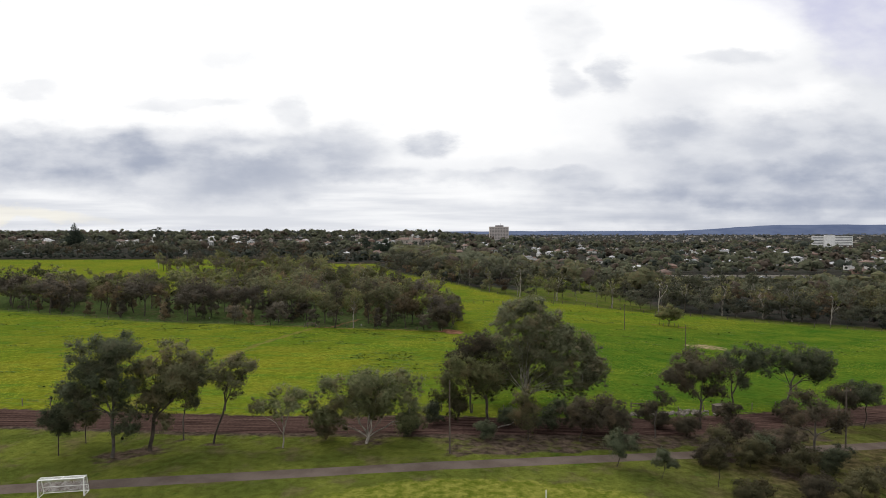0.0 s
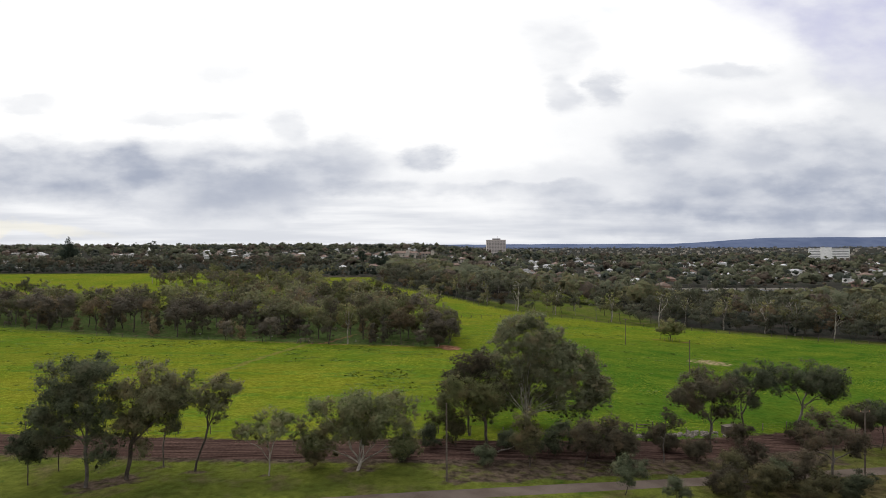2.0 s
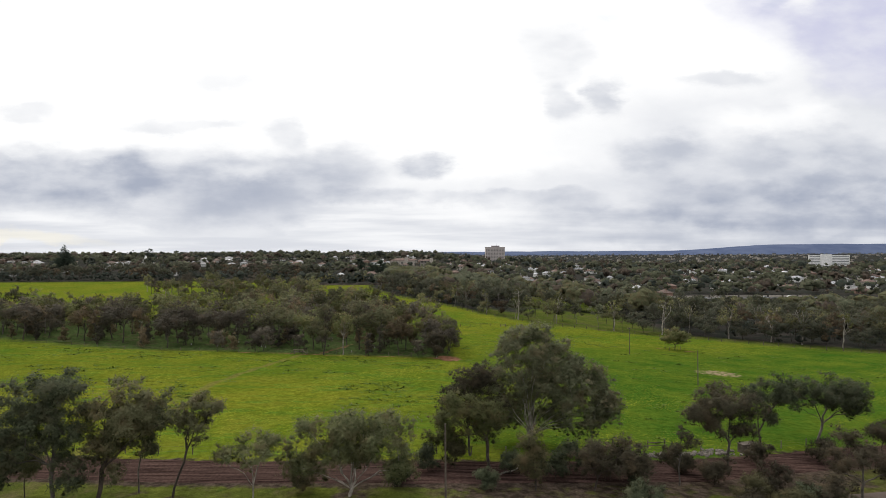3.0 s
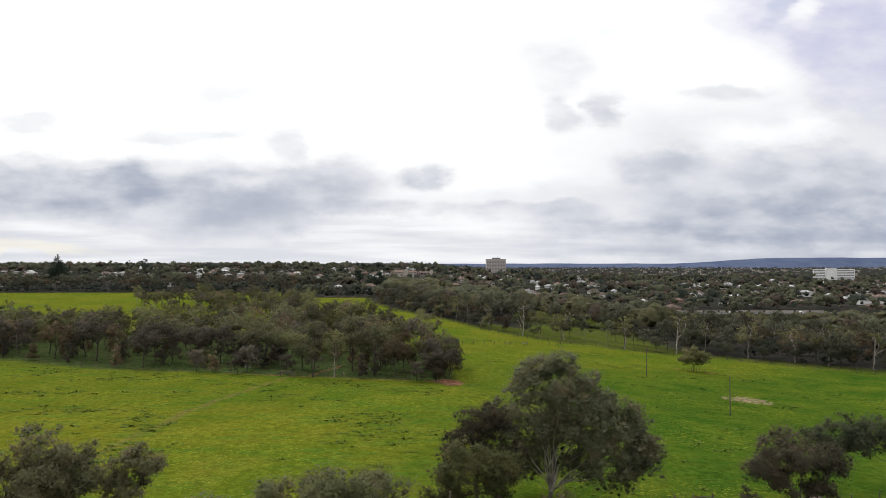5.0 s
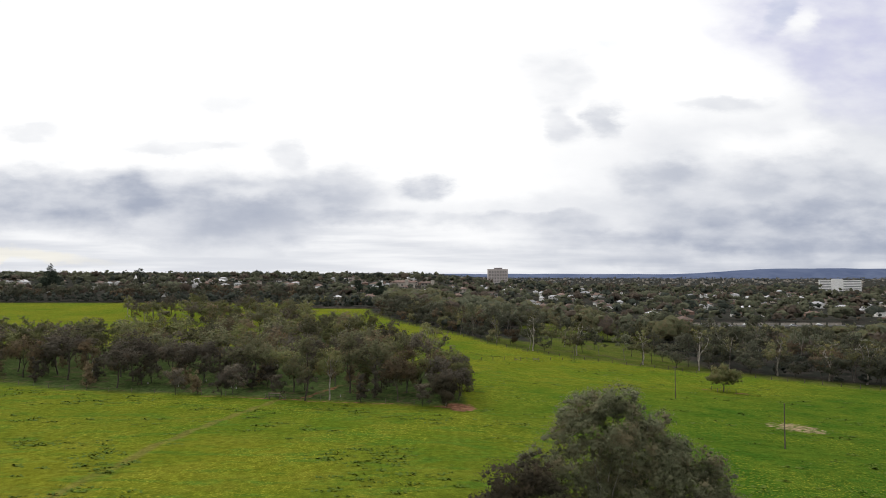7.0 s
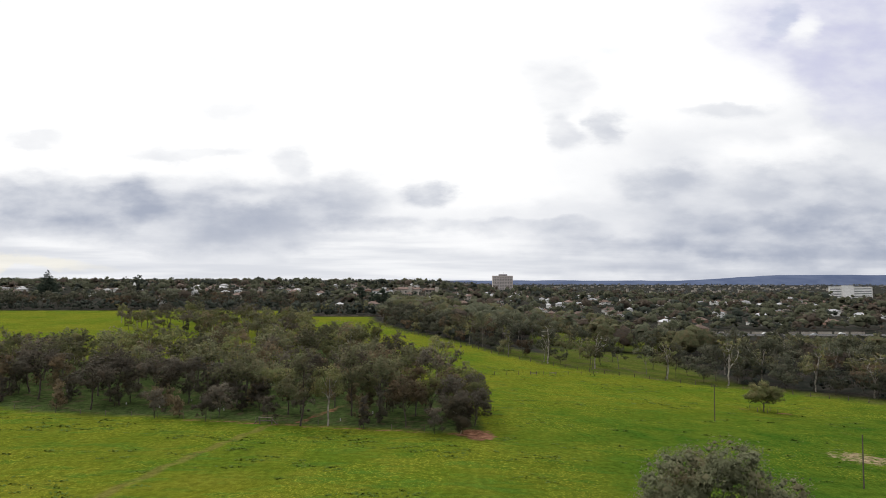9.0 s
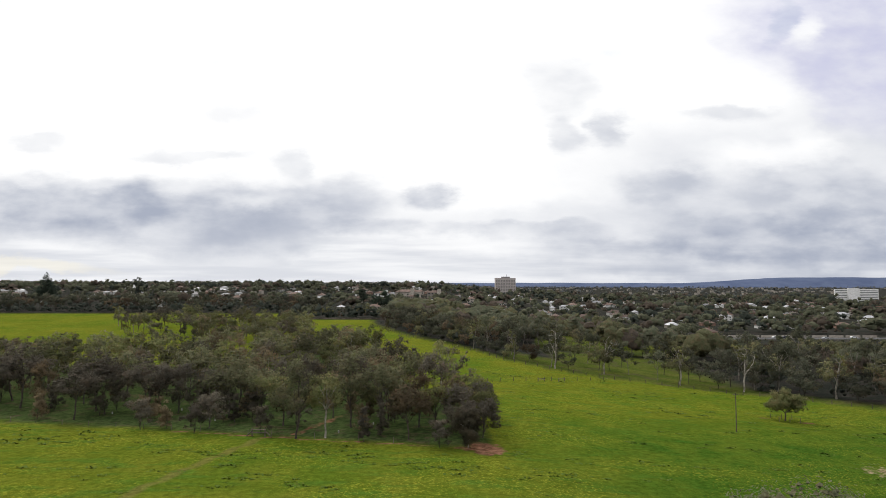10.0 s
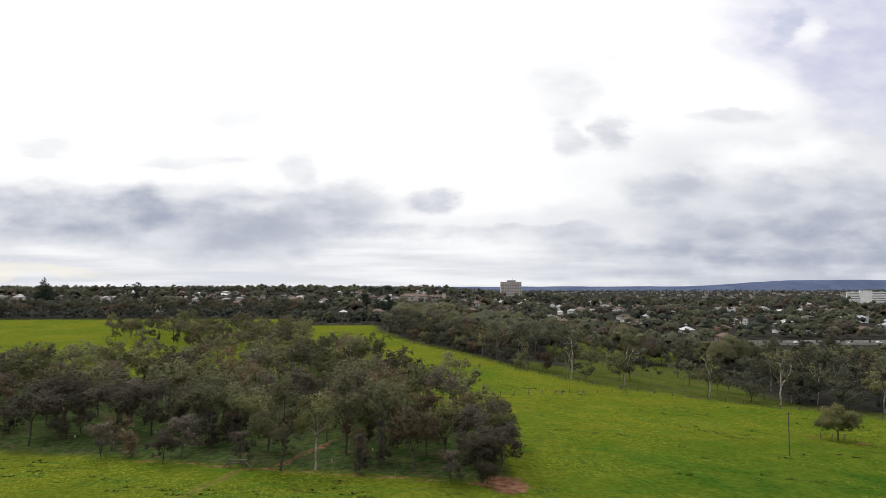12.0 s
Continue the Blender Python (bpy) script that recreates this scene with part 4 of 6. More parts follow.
front_tree("thin_gum_tree", 31.0, 94.7, 14, [(0.2, 0, 5.0, 2.3, 2.0, 1.7), (-1.8, 0, 3.8, 1.0, 1.0, 0.9), (0.5, 0, 6.6, 0.9, 0.9, 0.8)], (0.1, 0, 3.2), 0.16, 22, 0.71, 3480, 0.24, BARK_GREY, LEAF_RUST, "thin gum tree with sparse brownish foliage")
front_tree("brown_gum_tree", 40.0, 100.0, 15, [(0.2, 0, 9.6, 4.6, 4.0, 2.7), (3.6, 0.5, 7.0, 1.5, 1.4, 2.6), (-2.4, 0, 6.4, 2.0, 2.0, 1.6), (-3.6, 0, 8.6, 2.0, 1.8, 1.8), (1.6, 0, 6.0, 1.6, 1.4, 1.6)], (0.1, 0, 4.2), 0.28, 68, 1.02, 15000, 0.26, BARK_GREY, LEAF_RUST, "gum tree with a brown-tinged crown over pale limbs")
front_tree("forked_gum_tree", 51.6, 113.1, 16, [(-0.8, 0, 9.0, 2.6, 2.4, 2.2), (3.6, 0, 8.8, 3.0, 2.8, 2.4), (1.2, 0, 5.4, 1.0, 1.0, 1.4)], (-0.5, 0, 2.6), 0.26, 54, 1.02, 11500, 0.26, BARK_DARK, LEAF_DARK, "forked gum tree with leaning dark stems", bend=0.1)
front_tree("flat_topped_gum_tree", 62.7, 116.8, 17, [(2.4, 0, 8.6, 5.8, 4.6, 2.6), (6.6, 0, 7.4, 2.2, 2.0, 2.6), (-3.2, 0, 6.6, 1.4, 1.4, 1.2), (5.4, 0, 5.4, 1.2, 1.2, 1.1), (-1.6, 0, 8.0, 2.2, 2.0, 1.6)], (1.0, 0, 3.4), 0.32, 80, 1.05, 16500, 0.26, BARK_GREY, LEAF_DARK, "wide flat-topped gum tree with open limbs")
for k, (ux, uy, ur, uh, umat) in enumerate([(15.2, 95.2, 1.8, 3.6, LEAF_DARK), (9.6, 96.4, 1.6, 3.2, LEAF_DARK), (17.6, 97.6, 2.2, 4.4, LEAF_DARK), (22.6, 96.2, 2.0, 4.2, LEAF_SCRUB),
                                             (25.4, 95.0, 1.5, 2.6, LEAF_DARK), (2.4, 98.2, 2.0, 4.2, LEAF_SCRUB_GREEN), (-1.2, 97.0, 1.7, 3.6, LEAF_DARK), (-4.6, 92.6, 1.4, 2.6, LEAF_DARK),
                                             (-16.2, 90.6, 1.9, 4.4, LEAF_SCRUB_GREEN), (46.4, 104.0, 2.0, 3.4, LEAF_SCRUB), (33.6, 99.5, 1.3, 2.4, LEAF_SCRUB), (57.0, 106.0, 2.2, 3.6, LEAF_SCRUB)]):
    front_tree("track_side_shrub", ux, uy, 80 + k, [(0, 0, uh * 0.5, ur, ur, uh * 0.36), (0.2, 0, uh * 0.78, ur * 0.6, ur * 0.6, uh * 0.2)], (0, 0, uh * 0.15), 0.10, 22, 0.70, 2200, 0.27,
               BARK_DARK, umat, "dark scrubby bush beside the riding track" if umat != LEAF_SCRUB else "brownish scrubby bush beside the riding track", category="shrub")
# trees and shrubs by the bend of the path
front_tree("small_round_tree", 21.8, 82.5, 18, [(0.6, 0, 3.1, 1.9, 1.8, 1.5)], (0.5, 0, 1.2), 0.10, 20, 0.71, 4640, 0.22, BARK_DARK, LEAF_DARK, "small round-headed gum tree beside the path")
front_tree("sapling", 26.3, 79.0, 19, [(0.3, 0, 2.6, 1.2, 1.1, 1.0), (1.6, 0, 1.8, 0.4, 0.4, 0.5)], (0.3, 0, 1.4), 0.06, 13, 0.52, 2175, 0.22, BARK_DARK, LEAF_DARK, "staked gum sapling in the grass", category="tree")
front_tree("sapling", 32.4, 77.2, 20, [(-0.1, 0, 3.6, 1.3, 1.2, 1.4)], (0, 0, 1.6), 0.07, 15, 0.57, 2465, 0.22, BARK_DARK, LEAF_SCRUB_GREEN, "olive-green gum sapling on a thin stem", category="tree")
BUSHES = [(37.2, 88.0, 2.3, 4.2, LEAF_SCRUB_GREEN), (34.6, 84.2, 2.0, 3.4, LEAF_SCRUB), (40.8, 91.0, 2.4, 4.6, LEAF_SCRUB), (39.6, 84.0, 2.1, 3.8, LEAF_SCRUB_GREEN),
          (46.0, 87.0, 2.6, 5.0, LEAF_SCRUB), (44.6, 82.2, 2.4, 3.8, LEAF_SCRUB_GREEN), (49.8, 83.6, 2.1, 3.6, LEAF_DARK), (34.6, 73.6, 1.8, 2.4, LEAF_SCRUB_GREEN),
          (42.6, 74.8, 2.2, 3.0, LEAF_SCRUB), (48.0, 75.4, 2.1, 3.2, LEAF_SCRUB_GREEN), (54.0, 77.5, 2.1, 3.2, LEAF_SCRUB), (36.0, 95.5, 1.9, 3.6, LEAF_SCRUB), (42.4, 86.6, 1.9, 3.4, LEAF_DARK)]
for k, (bx, by, br, bh, mat) in enumerate(BUSHES):
    front_tree("acacia_bush", bx, by, 40 + k, [(0, 0, bh * 0.52, br, br, bh * 0.40), (br * 0.35, 0, bh * 0.70, br * 0.75, br * 0.75, bh * 0.26), (-br * 0.5, -br * 0.3, bh * 0.42, br * 0.7, br * 0.7, bh * 0.30)], (0, 0, bh * 0.18), 0.13, 44, 0.66, 5400, 0.20,
               BARK_DARK, mat, "dense dull-green acacia bush" if mat != LEAF_SCRUB else "dense acacia bush with brown seed heads", category="shrub")
front_tree("bare_limbed_tree", 52.0, 91.0, 60, [(0, 0, 6.4, 4.6, 3.6, 2.2), (-3, 0, 4.4, 2.4, 2.2, 1.8), (4, 0, 4.2, 1.8, 1.8, 1.6)], (0.3, 0, 2.2), 0.26, 47, 0.95, 6670, 0.24, BARK_GREY, LEAF_SCRUB, "half-bare gum tree with dry grey limbs")
front_tree("track_side_tree", 68.6, 104.5, 61, [(0, 0, 5.6, 3.2, 2.8, 1.9)], (0.4, 0, 2.2), 0.16, 25, 0.90, 5220, 0.26, BARK_DARK, LEAF_DARK, "dark open tree beside the riding track")
front_tree("track_side_tree", 64.4, 103.4, 62, [(-0.5, 0, 5.2, 2.6, 2.4, 1.8)], (-0.6, 0, 2.0), 0.15, 20, 0.90, 4350, 0.26, BARK_DARK, LEAF_RUST, "brownish open tree beside the riding track")
front_tree("track_side_tree", 74.5, 101.0, 63, [(0, 0, 5.0, 3.0, 2.6, 2.0)], (0.2, 0, 1.6), 0.16, 22, 0.90, 4930, 0.26, BARK_DARK, LEAF_DARK, "dark low tree by the path")
front_tree("lone_paddock_tree", 89.5, 244.2, 64, [(0, 0, 5.6, 4.8, 4.4, 2.4), (-2.4, 0, 4.2, 2.6, 2.6, 1.8), (2.6, 0.4, 4.0, 2.6, 2.6, 1.8)], (0.1, 0, 1.8), 0.30, 70, 1.05, 12000, 0.34, BARK_DARK, LEAF_OLIVE, "lone rounded tree in the open paddock")

LUMP_RING = [(math.cos(k * math.pi / 3), math.sin(k * math.pi / 3), 0.0) for k in range(6)]


def lump_shape():
    """A small leafy lump: fourteen points, twenty-four triangles."""
    ring = np.array(LUMP_RING)
    v = np.concatenate([[[0, 0, -0.8]], ring * 0.9 + [0, 0, -0.35], ring * 0.8 + [0, 0, 0.5], [[0, 0, 1.0]]])
    f = []
    for k in range(6):
        j = (k + 1) % 6
        f += [(0, 1 + j, 1 + k), (1 + k, 1 + j, 7 + j), (1 + k, 7 + j, 7 + k), (7 + k, 7 + j, 13)]
    return v, np.array(f)


def crown_stuff(name, spots, seed, per, leaf, label, heights=(7, 13), mat=LEAF_FAR, wide=0.55, lobes=6, skew=2.0, skirt=0.3, core=0.86):
    """Many far trees in one mesh: each a dome of small uneven leafy lumps with ragged sprigs over the skin."""
    rng = rng_of(seed)
    n = len(spots)
    s = np.array(spots)
    h = heights[0] + (heights[1] - heights[0]) * rng.random(n) ** skew
    z = np.array([ground_z(x, y) for x, y in spots])
    w = h * wide * rng.uniform(0.7, 1.35, n)
    m = n * lobes
    hh, ww, zz = np.repeat(h, lobes), np.repeat(w, lobes), np.repeat(z, lobes)
    el = rng.uniform(-0.25, 1.0, m)      # place over the dome: 1 at the top
    a = rng.uniform(0, 6.28, m)
    r = ww * rng.uniform(0.12, 0.36, m)
    out = ww * 0.40 * np.sqrt(np.clip(1 - np.abs(el) ** 1.5, 0.03, 1)) * rng.uniform(0.7, 1.15, m)
    mid = hh * (0.5 + skirt * 0.2 - skirt * 0.3)
    up = mid + np.maximum(hh - mid - r * 0.7, 0.2) * el
    c = np.stack([np.repeat(s[:, 0], lobes) + np.cos(a) * out, np.repeat(s[:, 1], lobes) + np.sin(a) * out, zz + up], 1)
    shape, tri = lump_shape()
    k = len(shape)
    p = shape[None] * rng.uniform(0.55, 1.25, (m, k, 1)) * (r * core)[:, None, None] * np.array([1, 1, 0.8]) + c[:, None, :]
    core_v = p.reshape(-1, 3)
    core_f = ((np.arange(m) * k)[:, None, None] + tri[None]).reshape(-1, 3)
    q = n * per
    which = rng.choice(m, q, p=r ** 2 / (r ** 2).sum())
    d = rng.normal(size=(q, 3))
    d[:, 2] += 0.35
    d /= np.linalg.norm(d, axis=1)[:, None]
    at = c[which] + d * (r[which] * rng.uniform(0.6, 1.25, q))[:, None] * np.array([1, 1, 0.8])
    face = d + rng.normal(0, 0.35, (q, 3)) + [0, 0, 0.3]
    side = np.cross(face, rng.normal(size=(q, 3)))
    side /= np.linalg.norm(side, axis=1)[:, None] + 1e-9
    axis = np.cross(face, side)
    axis /= np.linalg.norm(axis, axis=1)[:, None] + 1e-9
    size = leaf * rng.uniform(0.5, 1.3, q)[:, None]
    v = np.stack([at - axis * size * 0.5, at + side * size * 0.36, at + axis * size * 0.5, at - side * size * 0.36], 1).reshape(-1, 3)
    dome = unit(c - np.stack([np.repeat(s[:, 0], lobes), np.repeat(s[:, 1], lobes), zz + mid * 0.8], 1))
    core_n = unit(shape[None] * 0.4 + dome[:, None] * 0.8)
    leaf_n = np.repeat(unit(d * 0.4 + dome[which] * 0.8 + face * 0.15)[:, None], 4, 1)
    me = leafy_mesh(name, np.concatenate([core_v, v]), np.concatenate([core_n.reshape(-1, 3), leaf_n.reshape(-1, 3)]), core_f, np.arange(q * 4).reshape(-1, 4) + len(core_v), mat)
    return tagged(new(name, me), label, "trees", kind="stuff")


# ---- groves ----
def gum_kind(seed, h, w, mat, bark, leaves=2600, leaf=0.55, base=0.30, clumps=30, thick=0.0135, style="gum"):
    """A tree of grove or wood. gum: lobes from low on the stem to the top; umbrella: a flat canopy on bare limbs; column: a narrow upright plume."""
    rng = rng_of(seed)
    lobes = []
    if style == "umbrella":
        for k in range(9):
            a = k * 0.70 + rng.uniform(-0.3, 0.3)
            r = w * (0.0 if k == 0 else rng.uniform(0.20, 0.36))
            q = w * rng.uniform(0.15, 0.22)
            lobes.append((math.cos(a) * r, math.sin(a) * r, h * (0.86 - 1.1 * (r / w) ** 1.4 * rng.uniform(0.5, 1.8)), q, q, h * rng.uniform(0.10, 0.17)))
    elif style == "column":
        for k in range(6):
            q = w * rng.uniform(0.24, 0.36) * (1.1 - 0.12 * k)
            lobes.append((rng.uniform(-.14, .14) * w, rng.uniform(-.14, .14) * w, h * (base + 0.08 + (0.84 - base) * k / 5), q, q, h * 0.14))
    else:
        lobes.append((rng.uniform(-.12, .12) * w, rng.uniform(-.12, .12) * w, h * 0.82, w * 0.24, w * 0.24, h * 0.15))
        for k in range(8):
            a = k * 0.80 + rng.uniform(-0.5, 0.5)
            r = w * rng.uniform(0.18, 0.40)
            q = w * rng.uniform(0.13, 0.24)
            lobes.append((math.cos(a) * r, math.sin(a) * r, h * rng.uniform(base + 0.14, 0.84), q, q, h * rng.uniform(0.08, 0.15)))
    fork_z = h * (max(base, 0.26) if style == "umbrella" else base)
    return tree_meshes(seed, lobes, (rng.uniform(-.05, .05) * h, rng.uniform(-.05, .05) * h, fork_z), h * thick, clumps, w * 0.130, leaves, leaf, bark, mat, 0.7 if style == "column" else 0.5, 0.25, 6 if clumps > 20 else 4)


def grove_kinds(leaves, leaf, clumps):
    k = dict(leaves=leaves, leaf=leaf, clumps=clumps)
    return [
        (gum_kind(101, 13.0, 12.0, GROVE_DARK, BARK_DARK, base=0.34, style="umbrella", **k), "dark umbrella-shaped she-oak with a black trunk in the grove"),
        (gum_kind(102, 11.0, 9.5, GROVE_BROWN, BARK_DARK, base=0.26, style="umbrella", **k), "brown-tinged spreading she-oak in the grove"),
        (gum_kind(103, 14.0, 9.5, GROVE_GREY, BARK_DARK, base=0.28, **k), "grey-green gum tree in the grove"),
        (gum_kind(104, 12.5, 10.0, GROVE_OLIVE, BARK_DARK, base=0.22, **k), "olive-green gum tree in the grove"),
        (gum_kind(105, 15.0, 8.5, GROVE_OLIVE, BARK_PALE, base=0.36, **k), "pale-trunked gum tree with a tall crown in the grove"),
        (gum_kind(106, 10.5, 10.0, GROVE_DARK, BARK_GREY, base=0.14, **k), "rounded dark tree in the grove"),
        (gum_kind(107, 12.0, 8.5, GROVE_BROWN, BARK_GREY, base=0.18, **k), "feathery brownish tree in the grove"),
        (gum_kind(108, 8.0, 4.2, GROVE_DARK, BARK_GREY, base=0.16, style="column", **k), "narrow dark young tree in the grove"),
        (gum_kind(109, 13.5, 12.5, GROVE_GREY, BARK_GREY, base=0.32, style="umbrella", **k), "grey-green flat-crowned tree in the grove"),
    ]


COPSE_KINDS = grove_kinds(4600, 0.31, 44)
COPSE_FAR = grove_kinds(1800, 0.42, 22)
SHRUB_KINDS = [
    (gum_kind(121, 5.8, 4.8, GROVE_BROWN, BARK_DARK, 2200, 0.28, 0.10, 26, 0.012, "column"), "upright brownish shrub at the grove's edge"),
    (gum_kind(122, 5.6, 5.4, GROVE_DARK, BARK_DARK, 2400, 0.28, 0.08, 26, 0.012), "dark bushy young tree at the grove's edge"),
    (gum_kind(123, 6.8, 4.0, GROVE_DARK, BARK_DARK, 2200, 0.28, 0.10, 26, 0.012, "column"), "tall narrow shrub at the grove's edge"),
]


def spread(rng, inside, box_xy, n, gap, taken):
    out = []
    for _ in range(n * 60):
        if len(out) >= n:
            break
        x, y = rng.uniform(box_xy[0], box_xy[1]), rng.uniform(box_xy[2], box_xy[3])
        if not inside(x, y):
            continue
        if all((x - a) ** 2 + (y - b) ** 2 > gap * gap for a, b in taken):
            taken.append((x, y))
            out.append((x, y))
    return out


def plant(name, kinds, spots, rng, group, lo=0.8, hi=1.15, category="tree", stands=None):
    for x, y in spots:
        k = int(rng.choice(stands(x, y))) if stands else int(rng.integers(len(kinds)))
        s = rng.uniform(lo, hi)
        turn, sz = rng.uniform(0, 360), s * rng.uniform(0.9, 1.1)
        tree(name, x, y, kinds[k][0], kinds[k][1], category, group, turn, s, sz)


rng = rng_of(7)
taken = []
# the trees of the front that stand apart: x, y, kind, height against the kind's own
EDGE_WEST = [(-84.8, 212.7, 0, 0.92), (-81.2, 218.6, 0, 0.98), (-71.5, 218.5, 0, 1.05), (-65.4, 220.9, 5, 1.1), (-171.4, 254.0, 0, 0.88), (-145.3, 236.0, 0, 1.12), (-139.0, 240.0, 5, 1.15), (-121.2, 231.1, 1, 1.1), (-114.0, 236.0, 0, 1.1), (-105.4, 225.9, 0, 1.12), (-98.5, 224.0, 6, 1.0), (-93.0, 231.0, 8, 1.0), (-52.3, 204.7, 5, 0.72), (-48.8, 210.3, 7, 0.8), (-45.0, 214.0, 8, 0.95)]
EDGE_EAST = [(-32.4, 195.9, 2, 1.05), (-26.8, 196.5, 4, 0.92), (-23.1, 205.6, 2, 1.08), (-19.0, 193.6, 7, 0.86), (-10.6, 195.1, 1, 0.98), (-5.1, 202.8, 3, 0.86), (-16.0, 212.1, 3, 1.08), (1.0, 198.6, 5, 0.95), (4.6, 203.0, 3, 0.8), (5.2, 209.5, 5, 0.85), (0.2, 192.6, 0, 0.72), (3.6, 197.0, 5, 0.75), (-2.0, 208.5, 1, 0.95), (2.6, 215.5, 3, 0.9), (-37.5, 207.0, 3, 1.0), (-9.0, 205.5, 6, 1.0)]
EDGE = EDGE_WEST + EDGE_EAST
edge_trees = [e[:2] for e in EDGE]
taken += edge_trees


def grove_stands(x, y):
    """Trees of a kind stand together: dark she-oaks, olive gums, brown ones at the corner."""
    m = value_noise(x, y, 13.0, 8.0) + 0.45 * smooth(-95, -62, x) * (1 - smooth(-52, -44, x)) * (1 - smooth(225, 245, y))
    if m > 0.26:
        return (0, 0, 1, 5, 5, 8)
    if m < -0.25:
        return (1, 6, 6, 1, 4, 7)
    return (2, 3, 3, 4, 0, 6, 8, 8)


for x, y, k, s in EDGE:
    tree("grove_tree", x, y, COPSE_KINDS[k][0], COPSE_KINDS[k][1], "tree", "trees of the grove", rng.uniform(0, 360), s * rng.uniform(0.95, 1.05), s)
copse_spots = spread(rng, lambda x, y: in_copse(x, y - 11) and in_copse(x, y), (-255, 5, 190, 345), 162, 5.9, taken)
def copse_depth(x, y):
    return y - line_y(COPSE_FRONT, min(max(x, -260), 4))
plant("grove_tree", COPSE_KINDS, [p for p in copse_spots if copse_depth(*p) < 20], rng, "trees of the grove", 0.72, 1.2, stands=grove_stands)
plant("grove_tree", COPSE_FAR, [p for p in copse_spots if copse_depth(*p) >= 20], rng, "trees of the grove", 0.75, 1.25, stands=grove_stands)
edge = [(-65.7, 203.4), (-60.9, 204.1), (-53.6, 200.1), (-40.1, 199.9), (-49.0, 218.3), (-16.2, 198.7), (-4.6, 188.8), (-93, 213.5), (-112, 222), (-126, 228), (-140, 235), (-152, 240), (-160, 243), (-34.5, 206.5), (-20.5, 201.5)]
for _ in range(34):
    x = rng.uniform(-165, -4)
    edge.append((x, line_y(COPSE_FRONT, x) + rng.uniform(9, 34)))
plant("grove_shrub", SHRUB_KINDS, edge, rng, "shrubs at the grove's edge", 0.85, 1.2, "shrub")
front_tree("drooping_acacia", 0.4, 188.9, 66, [(0, 0, 3.6, 2.6, 2.4, 2.6), (-0.8, 0, 5.4, 1.8, 1.8, 1.4)], (0.2, 0, 0.8), 0.16, 26, 0.95, 5200, 0.34, BARK_PALE, LEAF_RUST, "drooping brownish acacia at the corner of the grove", category="shrub")

# the grove's far corner, running on towards the second grove
between = spread(rng, lambda x, y: -6 - 0.41 * (y - 93) < x < -10 - 0.20 * (y - 93), (-150, -50, 340, 442), 34, 7.0, taken)
plant("grove_tree", COPSE_FAR, between, rng, "trees of the grove", 0.7, 1.15, stands=grove_stands)
# second grove, behind
taken2 = []
second = spread(rng, lambda x, y: -196 - (y - 440) * 0.5 < x < -72 and 440 - 0.55 * (x + 196) < y < 520 and x + (y - 410) * 0.35 < -68, (-235, -70, 370, 520), 72, 7.2, taken2)
plant("grove_tree", COPSE_FAR, second, rng, "trees of the far grove", 0.7, 1.3)

# the wood on the far side of the paddock
def wood_kinds(leaves, leaf, clumps):
    k = dict(leaves=leaves, leaf=leaf, clumps=clumps, thick=0.0095)
    return [
        (gum_kind(131, 17, 13, WOOD_DARK, BARK_DARK, base=0.26, **k), "tall dark gum tree in the wood"),
        (gum_kind(132, 16, 15, WOOD_OLIVE, BARK_GREY, base=0.30, style="umbrella", **k), "olive spreading gum tree with a pale trunk in the wood"),
        (gum_kind(133, 18, 14, WOOD_GREY, BARK_PALE, base=0.32, **k), "tall pale-trunked gum tree in the wood"),
        (gum_kind(134, 13, 14, WOOD_DARK, BARK_DARK, base=0.12, **k), "dense dark tree in the wood"),
        (gum_kind(135, 15, 12, WOOD_BROWN, BARK_GREY, base=0.18, **k), "brownish tree in the wood"),
        (gum_kind(136, 15, 15, WOOD_DARK, BARK_GREY, base=0.28, style="umbrella", **k), "dark flat-crowned tree in the wood"),
    ]


WOOD_KINDS = wood_kinds(1300, 0.62, 20)
BELT_KINDS = wood_kinds(420, 1.2, 10)


def in_wood(x, y):
    if x < -48 or x > 330:
        return False
    d = y - line_y(WOOD_LINE, min(max(x, -55), 260))
    if (45 < x < 112 and 300 < y < 398) or (30 < x < 100 and d < 60):
        return False
    return 11 < d < 120


wood_taken = []
wood_spots = spread(rng, lambda x, y: in_wood(x, y) and not in_wood(x, y - 24), (-45, 330, 160, 640), 120, 6.4, wood_taken)
wood_spots += spread(rng, in_wood, (-45, 330, 160, 640), 170, 8.6, wood_taken)
plant("wood_tree", WOOD_KINDS, wood_spots, rng, "trees of the wood", 0.70, 1.02)
paddock_spots = [(41, 327), (47, 322), (44, 334), (58, 314), (60, 326), (66, 330), (53, 340), (71, 322), (84, 305), (79, 312), (90, 310), (88, 330), (98, 318), (37, 345), (30, 352), (62, 352), (76, 348), (92, 352), (104, 306), (110, 300), (102, 340), (50, 362), (70, 372), (86, 380)]
plant("paddock_gum", WOOD_KINDS[:4], paddock_spots, rng, "gums along the paddock fence", 0.5, 0.92)
hedge_rng = rng_of(41)
